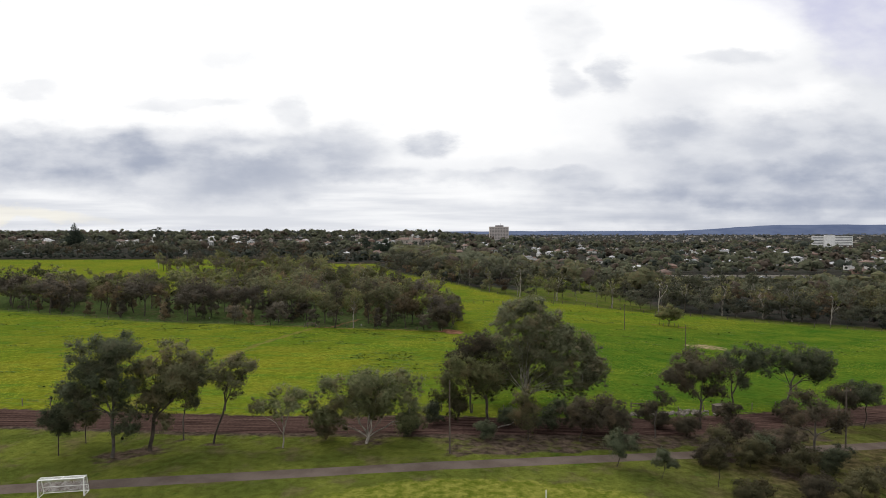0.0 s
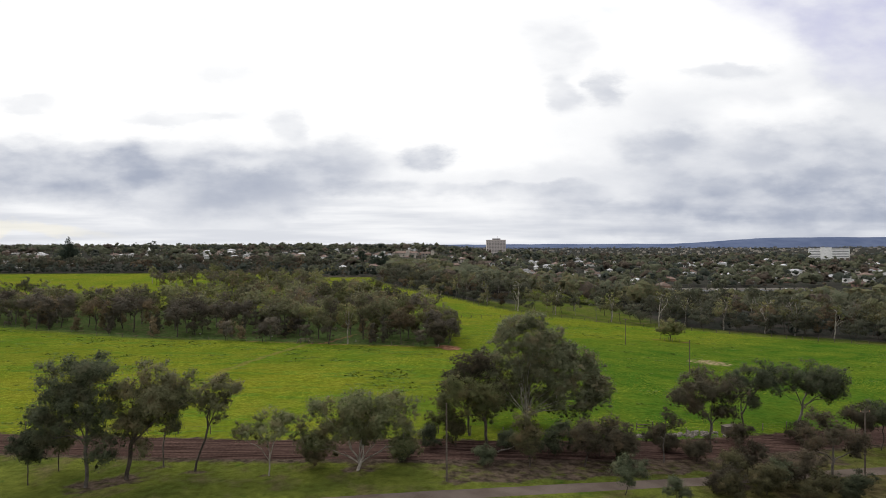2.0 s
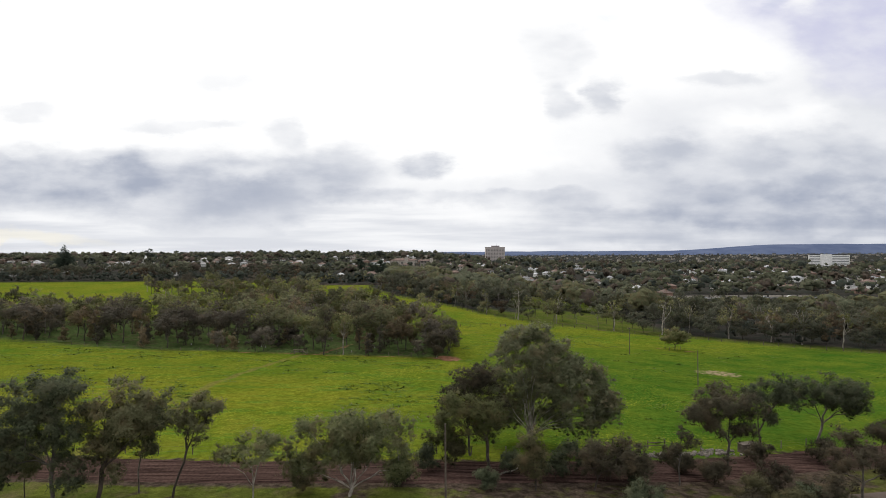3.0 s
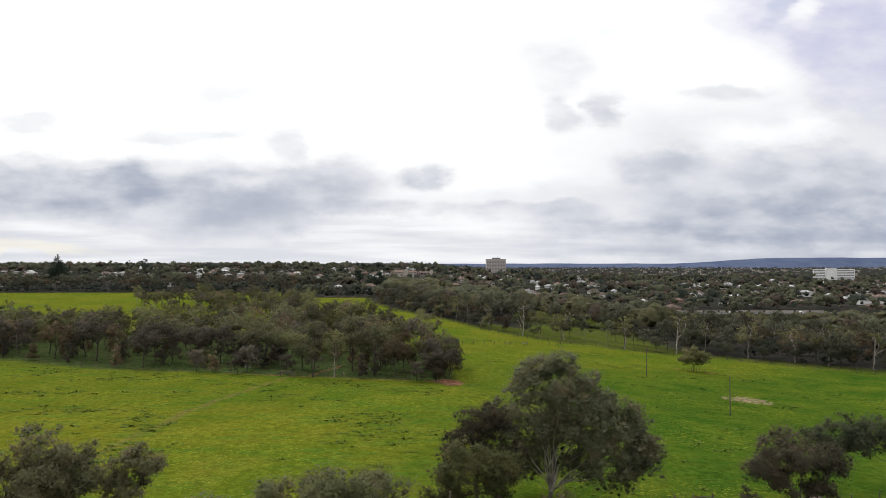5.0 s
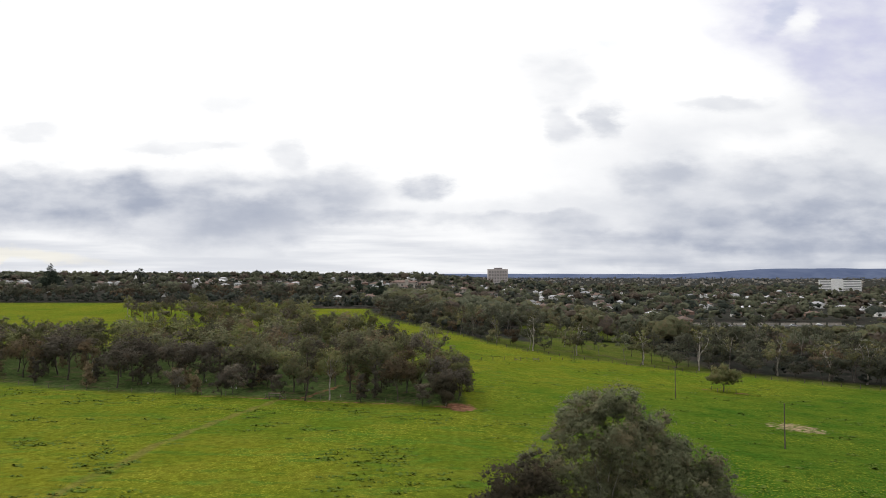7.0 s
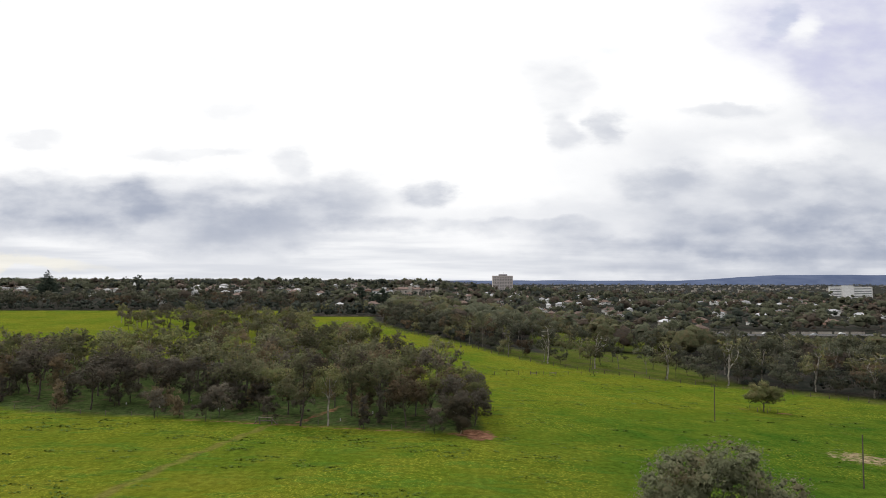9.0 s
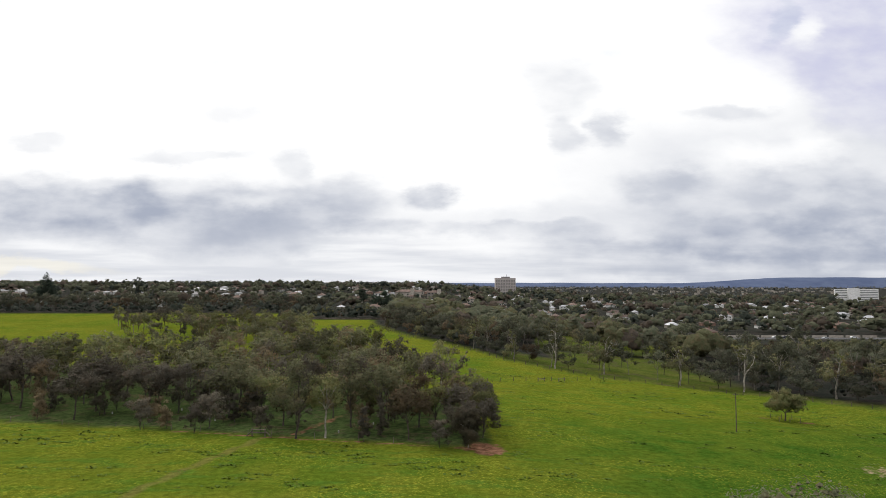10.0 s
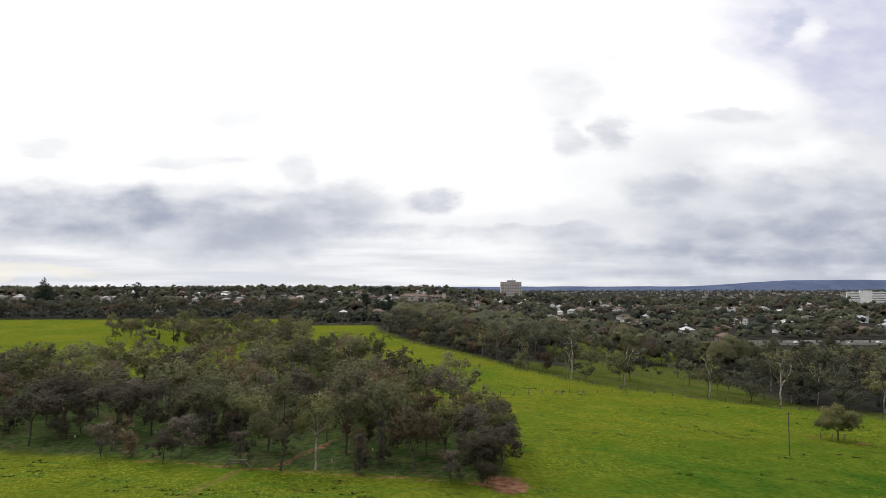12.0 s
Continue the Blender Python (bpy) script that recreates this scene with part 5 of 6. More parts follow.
HEDGE_KINDS = [
    (gum_kind(141, 6.5, 8.0, WOOD_OLIVE, BARK_GREY, 1700, 0.46, 0.10, 30, 0.012), "rounded olive bush-tree behind the wood fence"),
    (gum_kind(142, 7.0, 7.5, WOOD_BROWN, BARK_GREY, 1700, 0.46, 0.14, 30, 0.012), "rounded brownish bush-tree behind the wood fence"),
    (gum_kind(143, 8.5, 11.0, WOOD_DARK, BARK_DARK, 2200, 0.46, 0.12, 36, 0.012), "broad dark bush-tree behind the wood fence"),
]
hedge_spots = []
for hx, hy in [(hx, line_y(WOOD_LINE, hx) + off) for hx, off in ((-40, 9), (-31, 7), (-24, 8), (-15, 7), (-9, 10), (-3, 7), (4, 8), (9, 6), (15, 9), (21, 12), (27, 8), (33, 9))]:
    hedge_spots.append((hx + hedge_rng.uniform(-1.5, 1.5), hy + hedge_rng.uniform(-1, 2)))
plant("hedge_tree", HEDGE_KINDS, hedge_spots, hedge_rng, "bush-trees behind the wood fence", 0.75, 1.15)
plant("hedge_tree", HEDGE_KINDS[2:], [(97, 301), (112, 298), (120, 287), (131, 276), (140, 268), (150, 258), (163, 246), (172, 238)], hedge_rng, "bush-trees behind the wood fence", 0.85, 1.25)
scrub, deep = [], []
for _ in range(9000):
    x, y = rng.uniform(-48, 480), rng.uniform(170, 650)
    d = y - line_y(WOOD_LINE, min(max(x, -55), 260))
    if (42 < x < 115 and 300 < y < 396) or (24 < x < 108 and d < 42) or abs(x) > 0.8 * y:
        continue
    if 130 < x < 335 and 405 < y < 520:
        continue
    if 8 < d < 60:
        scrub.append((x, y))
    elif 90 <= d < 240 and not (130 < x < 335 and 345 < y < 520) and not (396 < y < 505 and 0.17 * (y - 93) < x + 6 < 0.40 * (y - 93) and (x * 7.3 + y * 3.1) % 1.0 < 0.82):
        deep.append((x, y))
crown_stuff("wood_undergrowth", scrub[::3], 34, 60, 0.6, "dense dark undergrowth below the wood's trees", (2.5, 8), FAR_DARK, wide=0.9, lobes=4, skirt=1.0)
crown_stuff("wood_canopy", deep[::5], 35, 110, 0.85, "olive and grey crowns deeper in the wood", (9, 18), FAR_WOOD, wide=0.95, lobes=10, skew=1.3)
crown_stuff("wood_canopy", deep[1::5], 36, 110, 0.85, "dark crowns deeper in the wood", (8, 17), FAR_GREEN, wide=0.95, lobes=10, skew=1.3)
crown_stuff("wood_canopy", deep[2::8], 37, 110, 0.85, "brownish crowns deeper in the wood", (8, 15), FAR_BROWN, wide=0.95, lobes=10, skew=1.3)
verge = [(rng.uniform(132, 335), rng.uniform(430, 490)) for _ in range(200)]
crown_stuff("verge_trees", [(rng.uniform(128, 335), rng.uniform(348, 436)) for _ in range(330)], 40, 70, 0.8, "dull olive trees between the wood and the street", (4.0, 8.5), FAR_WOOD, wide=0.95, skirt=0.7)
crown_stuff("verge_trees", verge, 39, 70, 0.8, "low green trees along the verge of the street", (1.6, 4.2), FAR_GREEN, wide=0.9, skirt=0.8)
# dark belt beyond the far left paddock
belt = spread(rng, lambda x, y: True, (-640, -120, 660, 735), 140, 7.6, [])
plant("belt_tree", BELT_KINDS[:1] + BELT_KINDS[3:], belt, rng, "trees of the dark belt", 0.9, 1.3)


closing = spread(rng, lambda x, y: True, (-135, -42, 588, 616), 22, 6.5, [])
plant("belt_tree", BELT_KINDS, closing, rng, "trees that close the long paddock", 0.55, 0.9)
belt_scrub = [(rng.uniform(-640, -110), rng.uniform(656, 690)) for _ in range(260)] + [(rng.uniform(-135, -40), rng.uniform(586, 600)) for _ in range(60)]
crown_stuff("belt_undergrowth", belt_scrub, 38, 24, 1.2, "dark scrub below the belt of trees", (6, 13), FAR_DARK, wide=0.7, lobes=6, skirt=1.0)


# ---- distance ----
ROOF_RED = surface("roof_tiles_red", (0.085, 0.058, 0.048), (0.145, 0.098, 0.080), 0.4, 0.85, vary=0.3)
ROOF_GREY = surface("roof_iron_grey", (0.20, 0.20, 0.21), (0.42, 0.42, 0.43), 0.12, 0.6, vary=0.5)
WALL_CREAM = surface("wall_cream", (0.24, 0.212, 0.18), (0.36, 0.325, 0.28), 0.3, 0.85, vary=0.25)
RENDER_WHITE = surface("wall_render_white", (0.44, 0.43, 0.41), (0.64, 0.63, 0.60), 0.3, 0.85, vary=0.2)
WALL_WHITE = surface("wall_white", (0.68, 0.67, 0.65), (0.80, 0.79, 0.77), 0.2, 0.8)
WALL_BRICK = surface("wall_brick", (0.20, 0.12, 0.09), (0.30, 0.19, 0.145), 0.4, 0.9, vary=0.25)
GLASS_DARK = surface("window_glass", (0.02, 0.024, 0.03), (0.04, 0.046, 0.055), 0.3, 0.12, spec=0.6)
CONCRETE = surface("concrete", (0.40, 0.355, 0.33), (0.48, 0.43, 0.40), 0.15, 0.85)
CONCRETE_DARK = surface("concrete_shaded_band", (0.16, 0.15, 0.15), (0.22, 0.20, 0.20), 0.2, 0.8)


def hip_roof(w, d, z, rise, over=0.6):
    bm = bmesh.new()
    w2, d2 = w / 2 + over, d / 2 + over
    r = max(w2 - d2, 0.4)
    lo = [bm.verts.new(p) for p in ((-w2, -d2, z), (w2, -d2, z), (w2, d2, z), (-w2, d2, z))]
    a, b = bm.verts.new((-r, 0, z + rise)), bm.verts.new((r, 0, z + rise))
    for q in ((lo[0], lo[1], b, a), (lo[1], lo[2], b), (lo[2], lo[3], a, b), (lo[3], lo[0], a), (lo[3], lo[2], lo[1], lo[0])):
        bm.faces.new(q)
    return bm


HOUSE_KINDS = []
for wall_mat, roof_mat, w, d, h, label in (
        (WALL_CREAM, ROOF_GREY, 17, 11, 3.6, "cream single-storey house with a grey iron roof"), (WALL_BRICK, ROOF_RED, 16, 11, 3.4, "brick house with a red tiled hip roof"),
        (RENDER_WHITE, ROOF_GREY, 15, 9, 6.2, "white two-storey house with a pale metal roof"), (WALL_CREAM, ROOF_RED, 14, 10, 5.8, "cream two-storey house with a tiled roof"),
        (RENDER_WHITE, ROOF_RED, 18, 10, 3.6, "white bungalow with a red roof")):
    body = box(bmesh.new(), -w / 2, w / 2, -d / 2, d / 2, -1.0, h)
    wall_me = bpy.data.meshes.new("wall")
    body.to_mesh(wall_me)
    body.free()
    wall_me.materials.append(wall_mat)
    roof = hip_roof(w, d, h, d * 0.27)
    roof_me = bpy.data.meshes.new("roof")
    roof.to_mesh(roof_me)
    roof.free()
    roof_me.materials.append(roof_mat)
    win = box(bmesh.new(), -0.8, 0.8, -0.06, 0.02, 0, 1.3)
    win_me = bpy.data.meshes.new("window")
    win.to_mesh(win_me)
    win.free()
    win_me.materials.append(GLASS_DARK)
    ch = box(bmesh.new(), -0.4, 0.4, -0.4, 0.4, h + 0.5, h + d * 0.27 + 1.2)
    ch_me = bpy.data.meshes.new("chimney")
    ch.to_mesh(ch_me)
    ch.free()
    ch_me.materials.append(WALL_BRICK)
    HOUSE_KINDS.append((wall_me, roof_me, win_me, ch_me, w, d, h, label))


def house(x, y, turn, k, scale=1.0):
    wall_me, roof_me, win_me, ch_me, w, d, h, label = HOUSE_KINDS[k]
    t = thing("house", pose(x, y, ground_z(x, y), 0, 0, turn) @ Matrix.Scale(scale, 4), label, "house", "houses of the suburb")
    part("wall", wall_me, None, t)
    r = part("roof", roof_me, None, t)
    part("chimney", ch_me, None, r, place=pose(w * 0.22, 0, 0))
    for s in range(2 if h > 5 else 1):
        for i in (-0.33, 0.0, 0.33):
            part("window", win_me, None, t, place=pose(i * w, -d / 2 - 0.01, 1.0 + 2.8 * s))


rng = rng_of(21)


def in_town(x, y):
    if abs(x) > 0.80 * y + 30 or y > 1500:
        return False
    if x < -120:
        return y > 750
    if x < -48:
        return y > 605
    return y - line_y(WOOD_LINE, min(max(x, -55), 260)) > 112 and y > (480 if x < 100 else 340)


house_taken = [(124, 1255), (885, 1380), (-45, 905), (-10, 915), (-70, 895)]
house_spots = spread(rng, lambda x, y: in_town(x, y) and y > (610 if x < 120 else 528), (-1000, 1000, 500, 1200), 298, 15, house_taken)
for x, y in house_spots:
    house(x, y, rng.choice([0, 90, 180, 270]) + rng.uniform(-14, 14), int(rng.integers(5)), rng.uniform(0.6, 0.95))


def clear_of(spots, x, y, gap):
    return all(abs(a - x) > gap or not (-gap * 3.4 < y - b < gap) for a, b in spots)


def suburb_planting():
    """Street and garden trees: green, brown and dark ones, larger and finer where they are nearer."""
    rng = rng_of(24)
    near, far = [[], [], []], [[], [], []]
    for _ in range(5200):
        y = math.sqrt(rng.uniform(340 ** 2, 1500 ** 2))
        x = rng.uniform(-0.8, 0.8) * y
        if in_town(x, y) and not (128 < x < 340 and 400 < y < 520) and clear_of(house_spots, x, y, 7.0) and not (y > 1100 and abs(x / y - 0.645) < 0.036):
            mix = value_noise(x, y, 90.0, 3.0) + rng.uniform(-0.9, 0.9)
            kind = 1 if mix > 0.55 else (2 if mix < -0.55 else 0)
            (near if y < 900 else far)[kind].append((x, y))
    looks = ((FAR_GREEN, "dull green trees among the suburb's houses"), (FAR_BROWN, "brown leafless trees among the suburb's houses"), (FAR_DARK, "dark evergreen trees among the suburb's houses"))
    for k, (mat, label) in enumerate(looks):
        crown_stuff("suburb_trees", near[k], 301 + k, 70, 1.0, label, (5, 15), mat, 1.0, 7, 1.7)
        crown_stuff("suburb_trees", far[k], 311 + k, 26, 1.6, label, (5.0, 18), mat, 1.05, 4, 2.4)
    plain = []
    for _ in range(2200):
        y = math.sqrt(rng.uniform(1500 ** 2, 4300 ** 2))
        plain.append((rng.uniform(-0.8, 0.8) * y, y))
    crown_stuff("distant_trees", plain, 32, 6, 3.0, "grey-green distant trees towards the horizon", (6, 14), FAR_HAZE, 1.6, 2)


suburb_planting()


def far_houses():
    rng = rng_of(33)
    bm = bmesh.new()
    for _ in range(620):
        y = math.sqrt(rng.uniform(1150 ** 2, 3900 ** 2))
        x = rng.uniform(-0.8, 0.8) * y
        w, d, h = rng.uniform(5, 13), rng.uniform(6, 10), rng.uniform(3, 7.5)
        z = ground_z(x, y)
        box(bm, x - w / 2, x + w / 2, y - d / 2, y + d / 2, z, z + h)
    me = bpy.data.meshes.new("distant_houses")
    bm.to_mesh(me)
    bm.free()
    me.materials.append(WALL_CREAM)
    tagged(new("distant_houses", me), "pale specks of distant houses among trees", "houses", kind="stuff")


far_houses()


def tower():
    """The concrete slab block that stands above the skyline."""
    x0, x1, y, top = 105.0, 143.5, 1250.0, 34.5
    z = ground_z(120, y)
    t = thing("office_tower", pose((x0 + x1) / 2, y, z), "grey concrete slab tower with rows of windows", "building")
    w, h, d = x1 - x0, top - z, 16.0
    part("wall", box(bmesh.new(), -w / 2, w / 2, 0, d, -1, h), CONCRETE, t)
    part("roof", box(bmesh.new(), -w / 2 - 0.3, w / 2 + 0.3, -0.3, d + 0.3, h, h + 0.8), CONCRETE, t)
    part("plant_room", box(bmesh.new(), -7, 9, 4, 12, h + 0.8, h + 3.6), CONCRETE_DARK, t)
    part("mast", rod(bmesh.new(), (3, 8, h + 3.6), (3, 8, h + 8), 0.3), METAL, t)
    pane = bpy.data.meshes.new("window")
    bm = box(bmesh.new(), -1.1, 1.1, -0.12, 0.05, 0, 1.7)
    bm.to_mesh(pane)
    bm.free()
    pane.materials.append(CONCRETE_DARK)
    for i in range(10):
        for k in range(12):
            part("window", pane, None, t, place=pose(-w / 2 + 2.0 + k * (w - 4) / 11, 0, 2.6 + i * (h - 4) / 10))


def hospital():
    """White stepped block at the foot of the hills."""
    t = thing("white_block", pose(878, 1385, ground_z(878, 1385), 0, 0, -30), "white multi-storey building with window bands", "building")
    for x0, x1, y0, h in ((-30, -6, 0, 23.0), (-6, 14, -6, 25.5), (14, 48, 2, 23.0)):
        wing = part("wing", box(bmesh.new(), x0, x1, y0, y0 + 22, -2, h), WALL_WHITE, t)
        part("roof", box(bmesh.new(), x0 - 0.4, x1 + 0.4, y0 - 0.4, y0 + 22.4, h, h + 0.7), WALL_WHITE, t)
        if x0 != -6:
            for s in range(6):
                part("window", box(bmesh.new(), x0 + 1.5, x1 - 1.5, y0 - 0.15, y0 + 0.1, 2.4 + s * 3.6, 3.5 + s * 3.6), GLASS_DARK, wing)


def villa(x, y, w, h, mat, label):
    t = thing("large_house", pose(x, y, ground_z(x, y)), label, "house")
    part("wall", box(bmesh.new(), -w / 2, w / 2, 0, 14, -1, h), mat, t)
    part("roof", hip_roof(w, 15, h, 3.0), ROOF_RED, t).location = (0, 7, 0)
    part("turret", box(bmesh.new(), w * 0.1, w * 0.1 + 5, -1.5, 4, -1, h + 4.5), mat, t)
    for s in range(2):
        for i in range(5):
            part("window", box(bmesh.new(), -w / 2 + 2 + i * w / 5, -w / 2 + 4 + i * w / 5, -0.12, 0.05, 1.5 + s * 3.6, 3.3 + s * 3.6), GLASS_DARK, t)


tower()
hospital()
villa(-45, 905, 34, 9.5, WALL_CREAM, "large cream villa with a red hip roof and turret")
villa(-78, 890, 22, 8.0, WALL_WHITE, "large pale villa with a red hip roof and turret")
villa(-8, 930, 24, 7.5, WALL_CREAM, "wide cream house with a red roof and turret")


def conifer(name, x, y, h, w, seed, label):
    rng = rng_of(seed)
    n = 34
    zz = h * (0.12 + 0.86 * (np.arange(n) + 0.5) / n)
    rr = w * (1.02 - zz / h) * 0.5
    a = rng.uniform(0, 6.28, (n, 5))
    c = np.stack([np.cos(a) * rr[:, None] * 0.65, np.sin(a) * rr[:, None] * 0.65, np.repeat(zz[:, None], 5, 1)], -1).reshape(-1, 3)
    v, f = leaf_arrays(rng, c, np.repeat(rr * 0.45 + 0.25, 5), 5600, 1.7, 0.2, 0.5, 3, 0.4)
    t = thing(name, pose(x, y, ground_z(x, y)), label, "tree")
    tv, tf = tube_arrays([(0, 0, -0.5), (0, 0, h * 0.5), (0, 0, h * 0.96)], [0.5, 0.3, 0.06], 7)
    part("trunk", mesh_from("trunk", tv, tf, [BARK_DARK], smooth_shade=True), None, t)
    part("crown", mesh_from("crown", v, f, [LEAF_PINE]), None, t)


conifer("norfolk_pine", -516, 885, 36, 34, 71, "tall dark tiered pine above the roofs")
tree("emergent_gum", -405, 900, tree_meshes(72, [(0, 0, 24, 6.5, 6, 3.6), (-4, 0, 20, 4.5, 4, 2.6), (5, 0, 19, 4.5, 4, 2.6), (0, 0, 14, 5, 4, 3), (-1, 0, 9, 6, 5, 4)], (0, 0, 6), 0.5, 60, 1.6, 4200, 1.0, BARK_DARK, FAR_DARK), "tall lobed gum tree standing above the roofs", "tree")


FIG = tree_meshes(75, [(0, 0, 12, 7, 7, 6), (-5, 0, 8, 5, 5, 5), (5, 1, 8.5, 5, 5, 5), (1, -3, 6, 6, 4, 4), (0, 2, 16, 5, 5, 4)], (0, 0, 2.5), 0.7, 60, 2.0, 3600, 1.1, BARK_DARK, LEAF_PINE)
for fx, fy, fs in ((-60, 713, 1.0), (-92, 800, 0.9), (-71, 722, 0.75), (-30, 770, 0.7)):
    tree("fig_tree", fx, fy, FIG, "broad dark evergreen fig tree above the roofs", "tree", "dark fig trees", fx * 3.0, fs)


# ---- street beyond the wood ----
ASPHALT = surface("asphalt", (0.045, 0.045, 0.047), (0.065, 0.064, 0.063), 0.5, 0.9)
KERB = surface("kerb_concrete", (0.22, 0.21, 0.20), (0.32, 0.30, 0.28), 0.8, 0.9)
TYRE = surface("tyre_rubber", (0.012, 0.012, 0.012), (0.02, 0.02, 0.02), 4.0, 0.8)


def street(x0, x1, y):
    z = ground_z(220, y) + 0.06
    road = new("road", None)
    road.matrix_basis = pose(0, 0, 0)
    tagged(road, "grey asphalt street beyond the wood", "road", kind="structure")
    part("carriageway", box(bmesh.new(), x0, x1, y - 4.5, y + 4.5, z - 0.3, z), ASPHALT, road)
    for s in (-1, 1):
        part("kerb", box(bmesh.new(), x0, x1, y + s * 4.75 - 0.24, y + s * 4.75 + 0.24, z - 0.3, z + 0.13), KERB, road)
    wall = thing("garden_wall", pose(0, y + 8.5, z), "low pale garden wall behind the street", "wall")
    for k in range(int((x1 - x0) / 12)):
        part("wall_panel", box(bmesh.new(), x0 + k * 12 + 0.1, x0 + k * 12 + 10.4, 0, 0.25, -0.3, 1.5), WALL_CREAM, wall)
    return z


def car_body(w, l, h):
    """Lower body with sloped ends, and the cabin above it."""
    prof = [(-l / 2, 0.30), (-l / 2, 0.72), (-l * 0.28, 0.90), (-l * 0.14, h), (l * 0.24, h), (l * 0.40, 0.95), (l / 2, 0.88), (l / 2, 0.30)]
    bm = bmesh.new()
    a = [bm.verts.new((x, -w / 2 + (0.12 if z > 1.0 else 0), z)) for x, z in prof]
    b = [bm.verts.new((x, w / 2 - (0.12 if z > 1.0 else 0), z)) for x, z in prof]
    bm.faces.new(a[::-1])
    bm.faces.new(b)
    for i in range(len(prof)):
        j = (i + 1) % len(prof)
        bm.faces.new((a[i], a[j], b[j], b[i]))
    bmesh.ops.recalc_face_normals(bm, faces=bm.faces)
    return bm


def car(x, y, z, turn, mat, label):
    t = thing("car", pose(x, y, z, 0, 0, turn), label, "car", "cars parked along the street")
    part("body", car_body(1.8, 4.5, 1.45), mat, t)
    for sy in (-0.86, 0.86):
        part("side_window", box(bmesh.new(), -0.75, 1.1, sy - 0.012, sy + 0.012, 0.98, 1.34), GLASS_DARK, t)
        for sx in (-1.4, 1.35):
            part("wheel", rod(bmesh.new(), (sx, sy - 0.08, 0.32), (sx, sy + 0.08, 0.32), 0.32, 0.32, 12), TYRE, t)


CAR_WHITE = surface("car_paint_white", (0.62, 0.62, 0.62), (0.68, 0.68, 0.68), 0.5, 0.3, spec=0.5)
CAR_SILVER = surface("car_paint_silver", (0.30, 0.31, 0.32), (0.36, 0.37, 0.38), 0.5, 0.3, spec=0.5)
CAR_DARK = surface("car_paint_dark", (0.03, 0.03, 0.04), (0.05, 0.05, 0.06), 0.5, 0.3, spec=0.5)
street_z = street(140, 318, 503)
for k, (cx, side) in enumerate(((168, -1), (176, -1), (183, -1), (199, 1), (214, -1), (231, 1), (238, 1), (262, -1), (286, 1))):
    mat, word = ((CAR_WHITE, "white"), (CAR_SILVER, "silver"), (CAR_DARK, "dark"))[(0, 0, 1, 2, 1, 0, 2, 1, 0)[k]]
    car(cx, 503 + side * 3.2, street_z, 0 if side < 0 else 180, mat, word + " car parked along the street beyond the wood")


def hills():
    """A long low range, distance haze put into its blue base colour, and the plain's far rim."""
    m, t = material("far_hill_haze")
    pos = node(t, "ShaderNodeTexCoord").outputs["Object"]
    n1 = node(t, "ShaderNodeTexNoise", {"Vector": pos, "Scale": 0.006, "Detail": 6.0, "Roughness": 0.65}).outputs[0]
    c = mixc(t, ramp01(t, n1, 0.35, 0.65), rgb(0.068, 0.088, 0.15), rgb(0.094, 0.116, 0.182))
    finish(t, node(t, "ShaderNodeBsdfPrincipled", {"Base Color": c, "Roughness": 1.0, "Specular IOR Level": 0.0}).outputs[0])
    xs = np.arange(-4200, 4201, 60)
    rows = 7
    v = []
    for x in xs:
        ridge = 13 + 6 * smooth(-300, 500, x) + 44 * smooth(1700, 2650, x) + 4 * value_noise(x, 0, 260) + 2.5 * value_noise(x, 0, 70)
        for k in range(rows):
            s = k / (rows - 1)
            v.append((x, 4250 + 330 * s, -12 + (ridge + 12) * math.sin(s * math.pi / 2) ** 1.1))
    i = np.arange(len(xs) - 1)[:, None] * rows
    j = np.arange(rows - 1)[None, :]
    f = np.stack([i + j, i + rows + j, i + rows + j + 1, i + j + 1], -1).reshape(-1, 4)
    tagged(new("backdrop", mesh_from("backdrop", v, f, [m], smooth_shade=True)), "low hills along the horizon, coloured blue for haze", "hills", kind="structure")


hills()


# ---- poles, fences, goal ----
def power_pole(x, y, h, arm=True):
    t = thing("power_pole", pose(x, y, ground_z(x, y)), "weathered brown timber power pole", "pole", "poles across the paddock")
    part("shaft", rod(bmesh.new(), (0, 0, -0.3), (0, 0, h), 0.12, 0.09, 10), WOOD_POLE, t, smooth_shade=False)
    part("cap", rod(bmesh.new(), (0, 0, h), (0, 0, h + 0.06), 0.105, 0.08, 10), WOOD_POLE, t)
    if arm:
        a = part("crossarm", bevelled(box(bmesh.new(), -0.7, 0.7, -0.05, 0.05, h - 0.45, h - 0.33), 0.01), WOOD_POLE, t)
        for s in (-0.6, 0.6):
            part("insulator", rod(bmesh.new(), (s, 0, h - 0.33), (s, 0, h - 0.15), 0.05, 0.03, 8), CERAMIC, a)


power_pole(0.9, 85.0, 9.45, False)
power_pole(57.9, 93.0, 8.8)
power_pole(65.1, 167.8, 8.6, False)
power_pole(65.4, 222.0, 9.0)


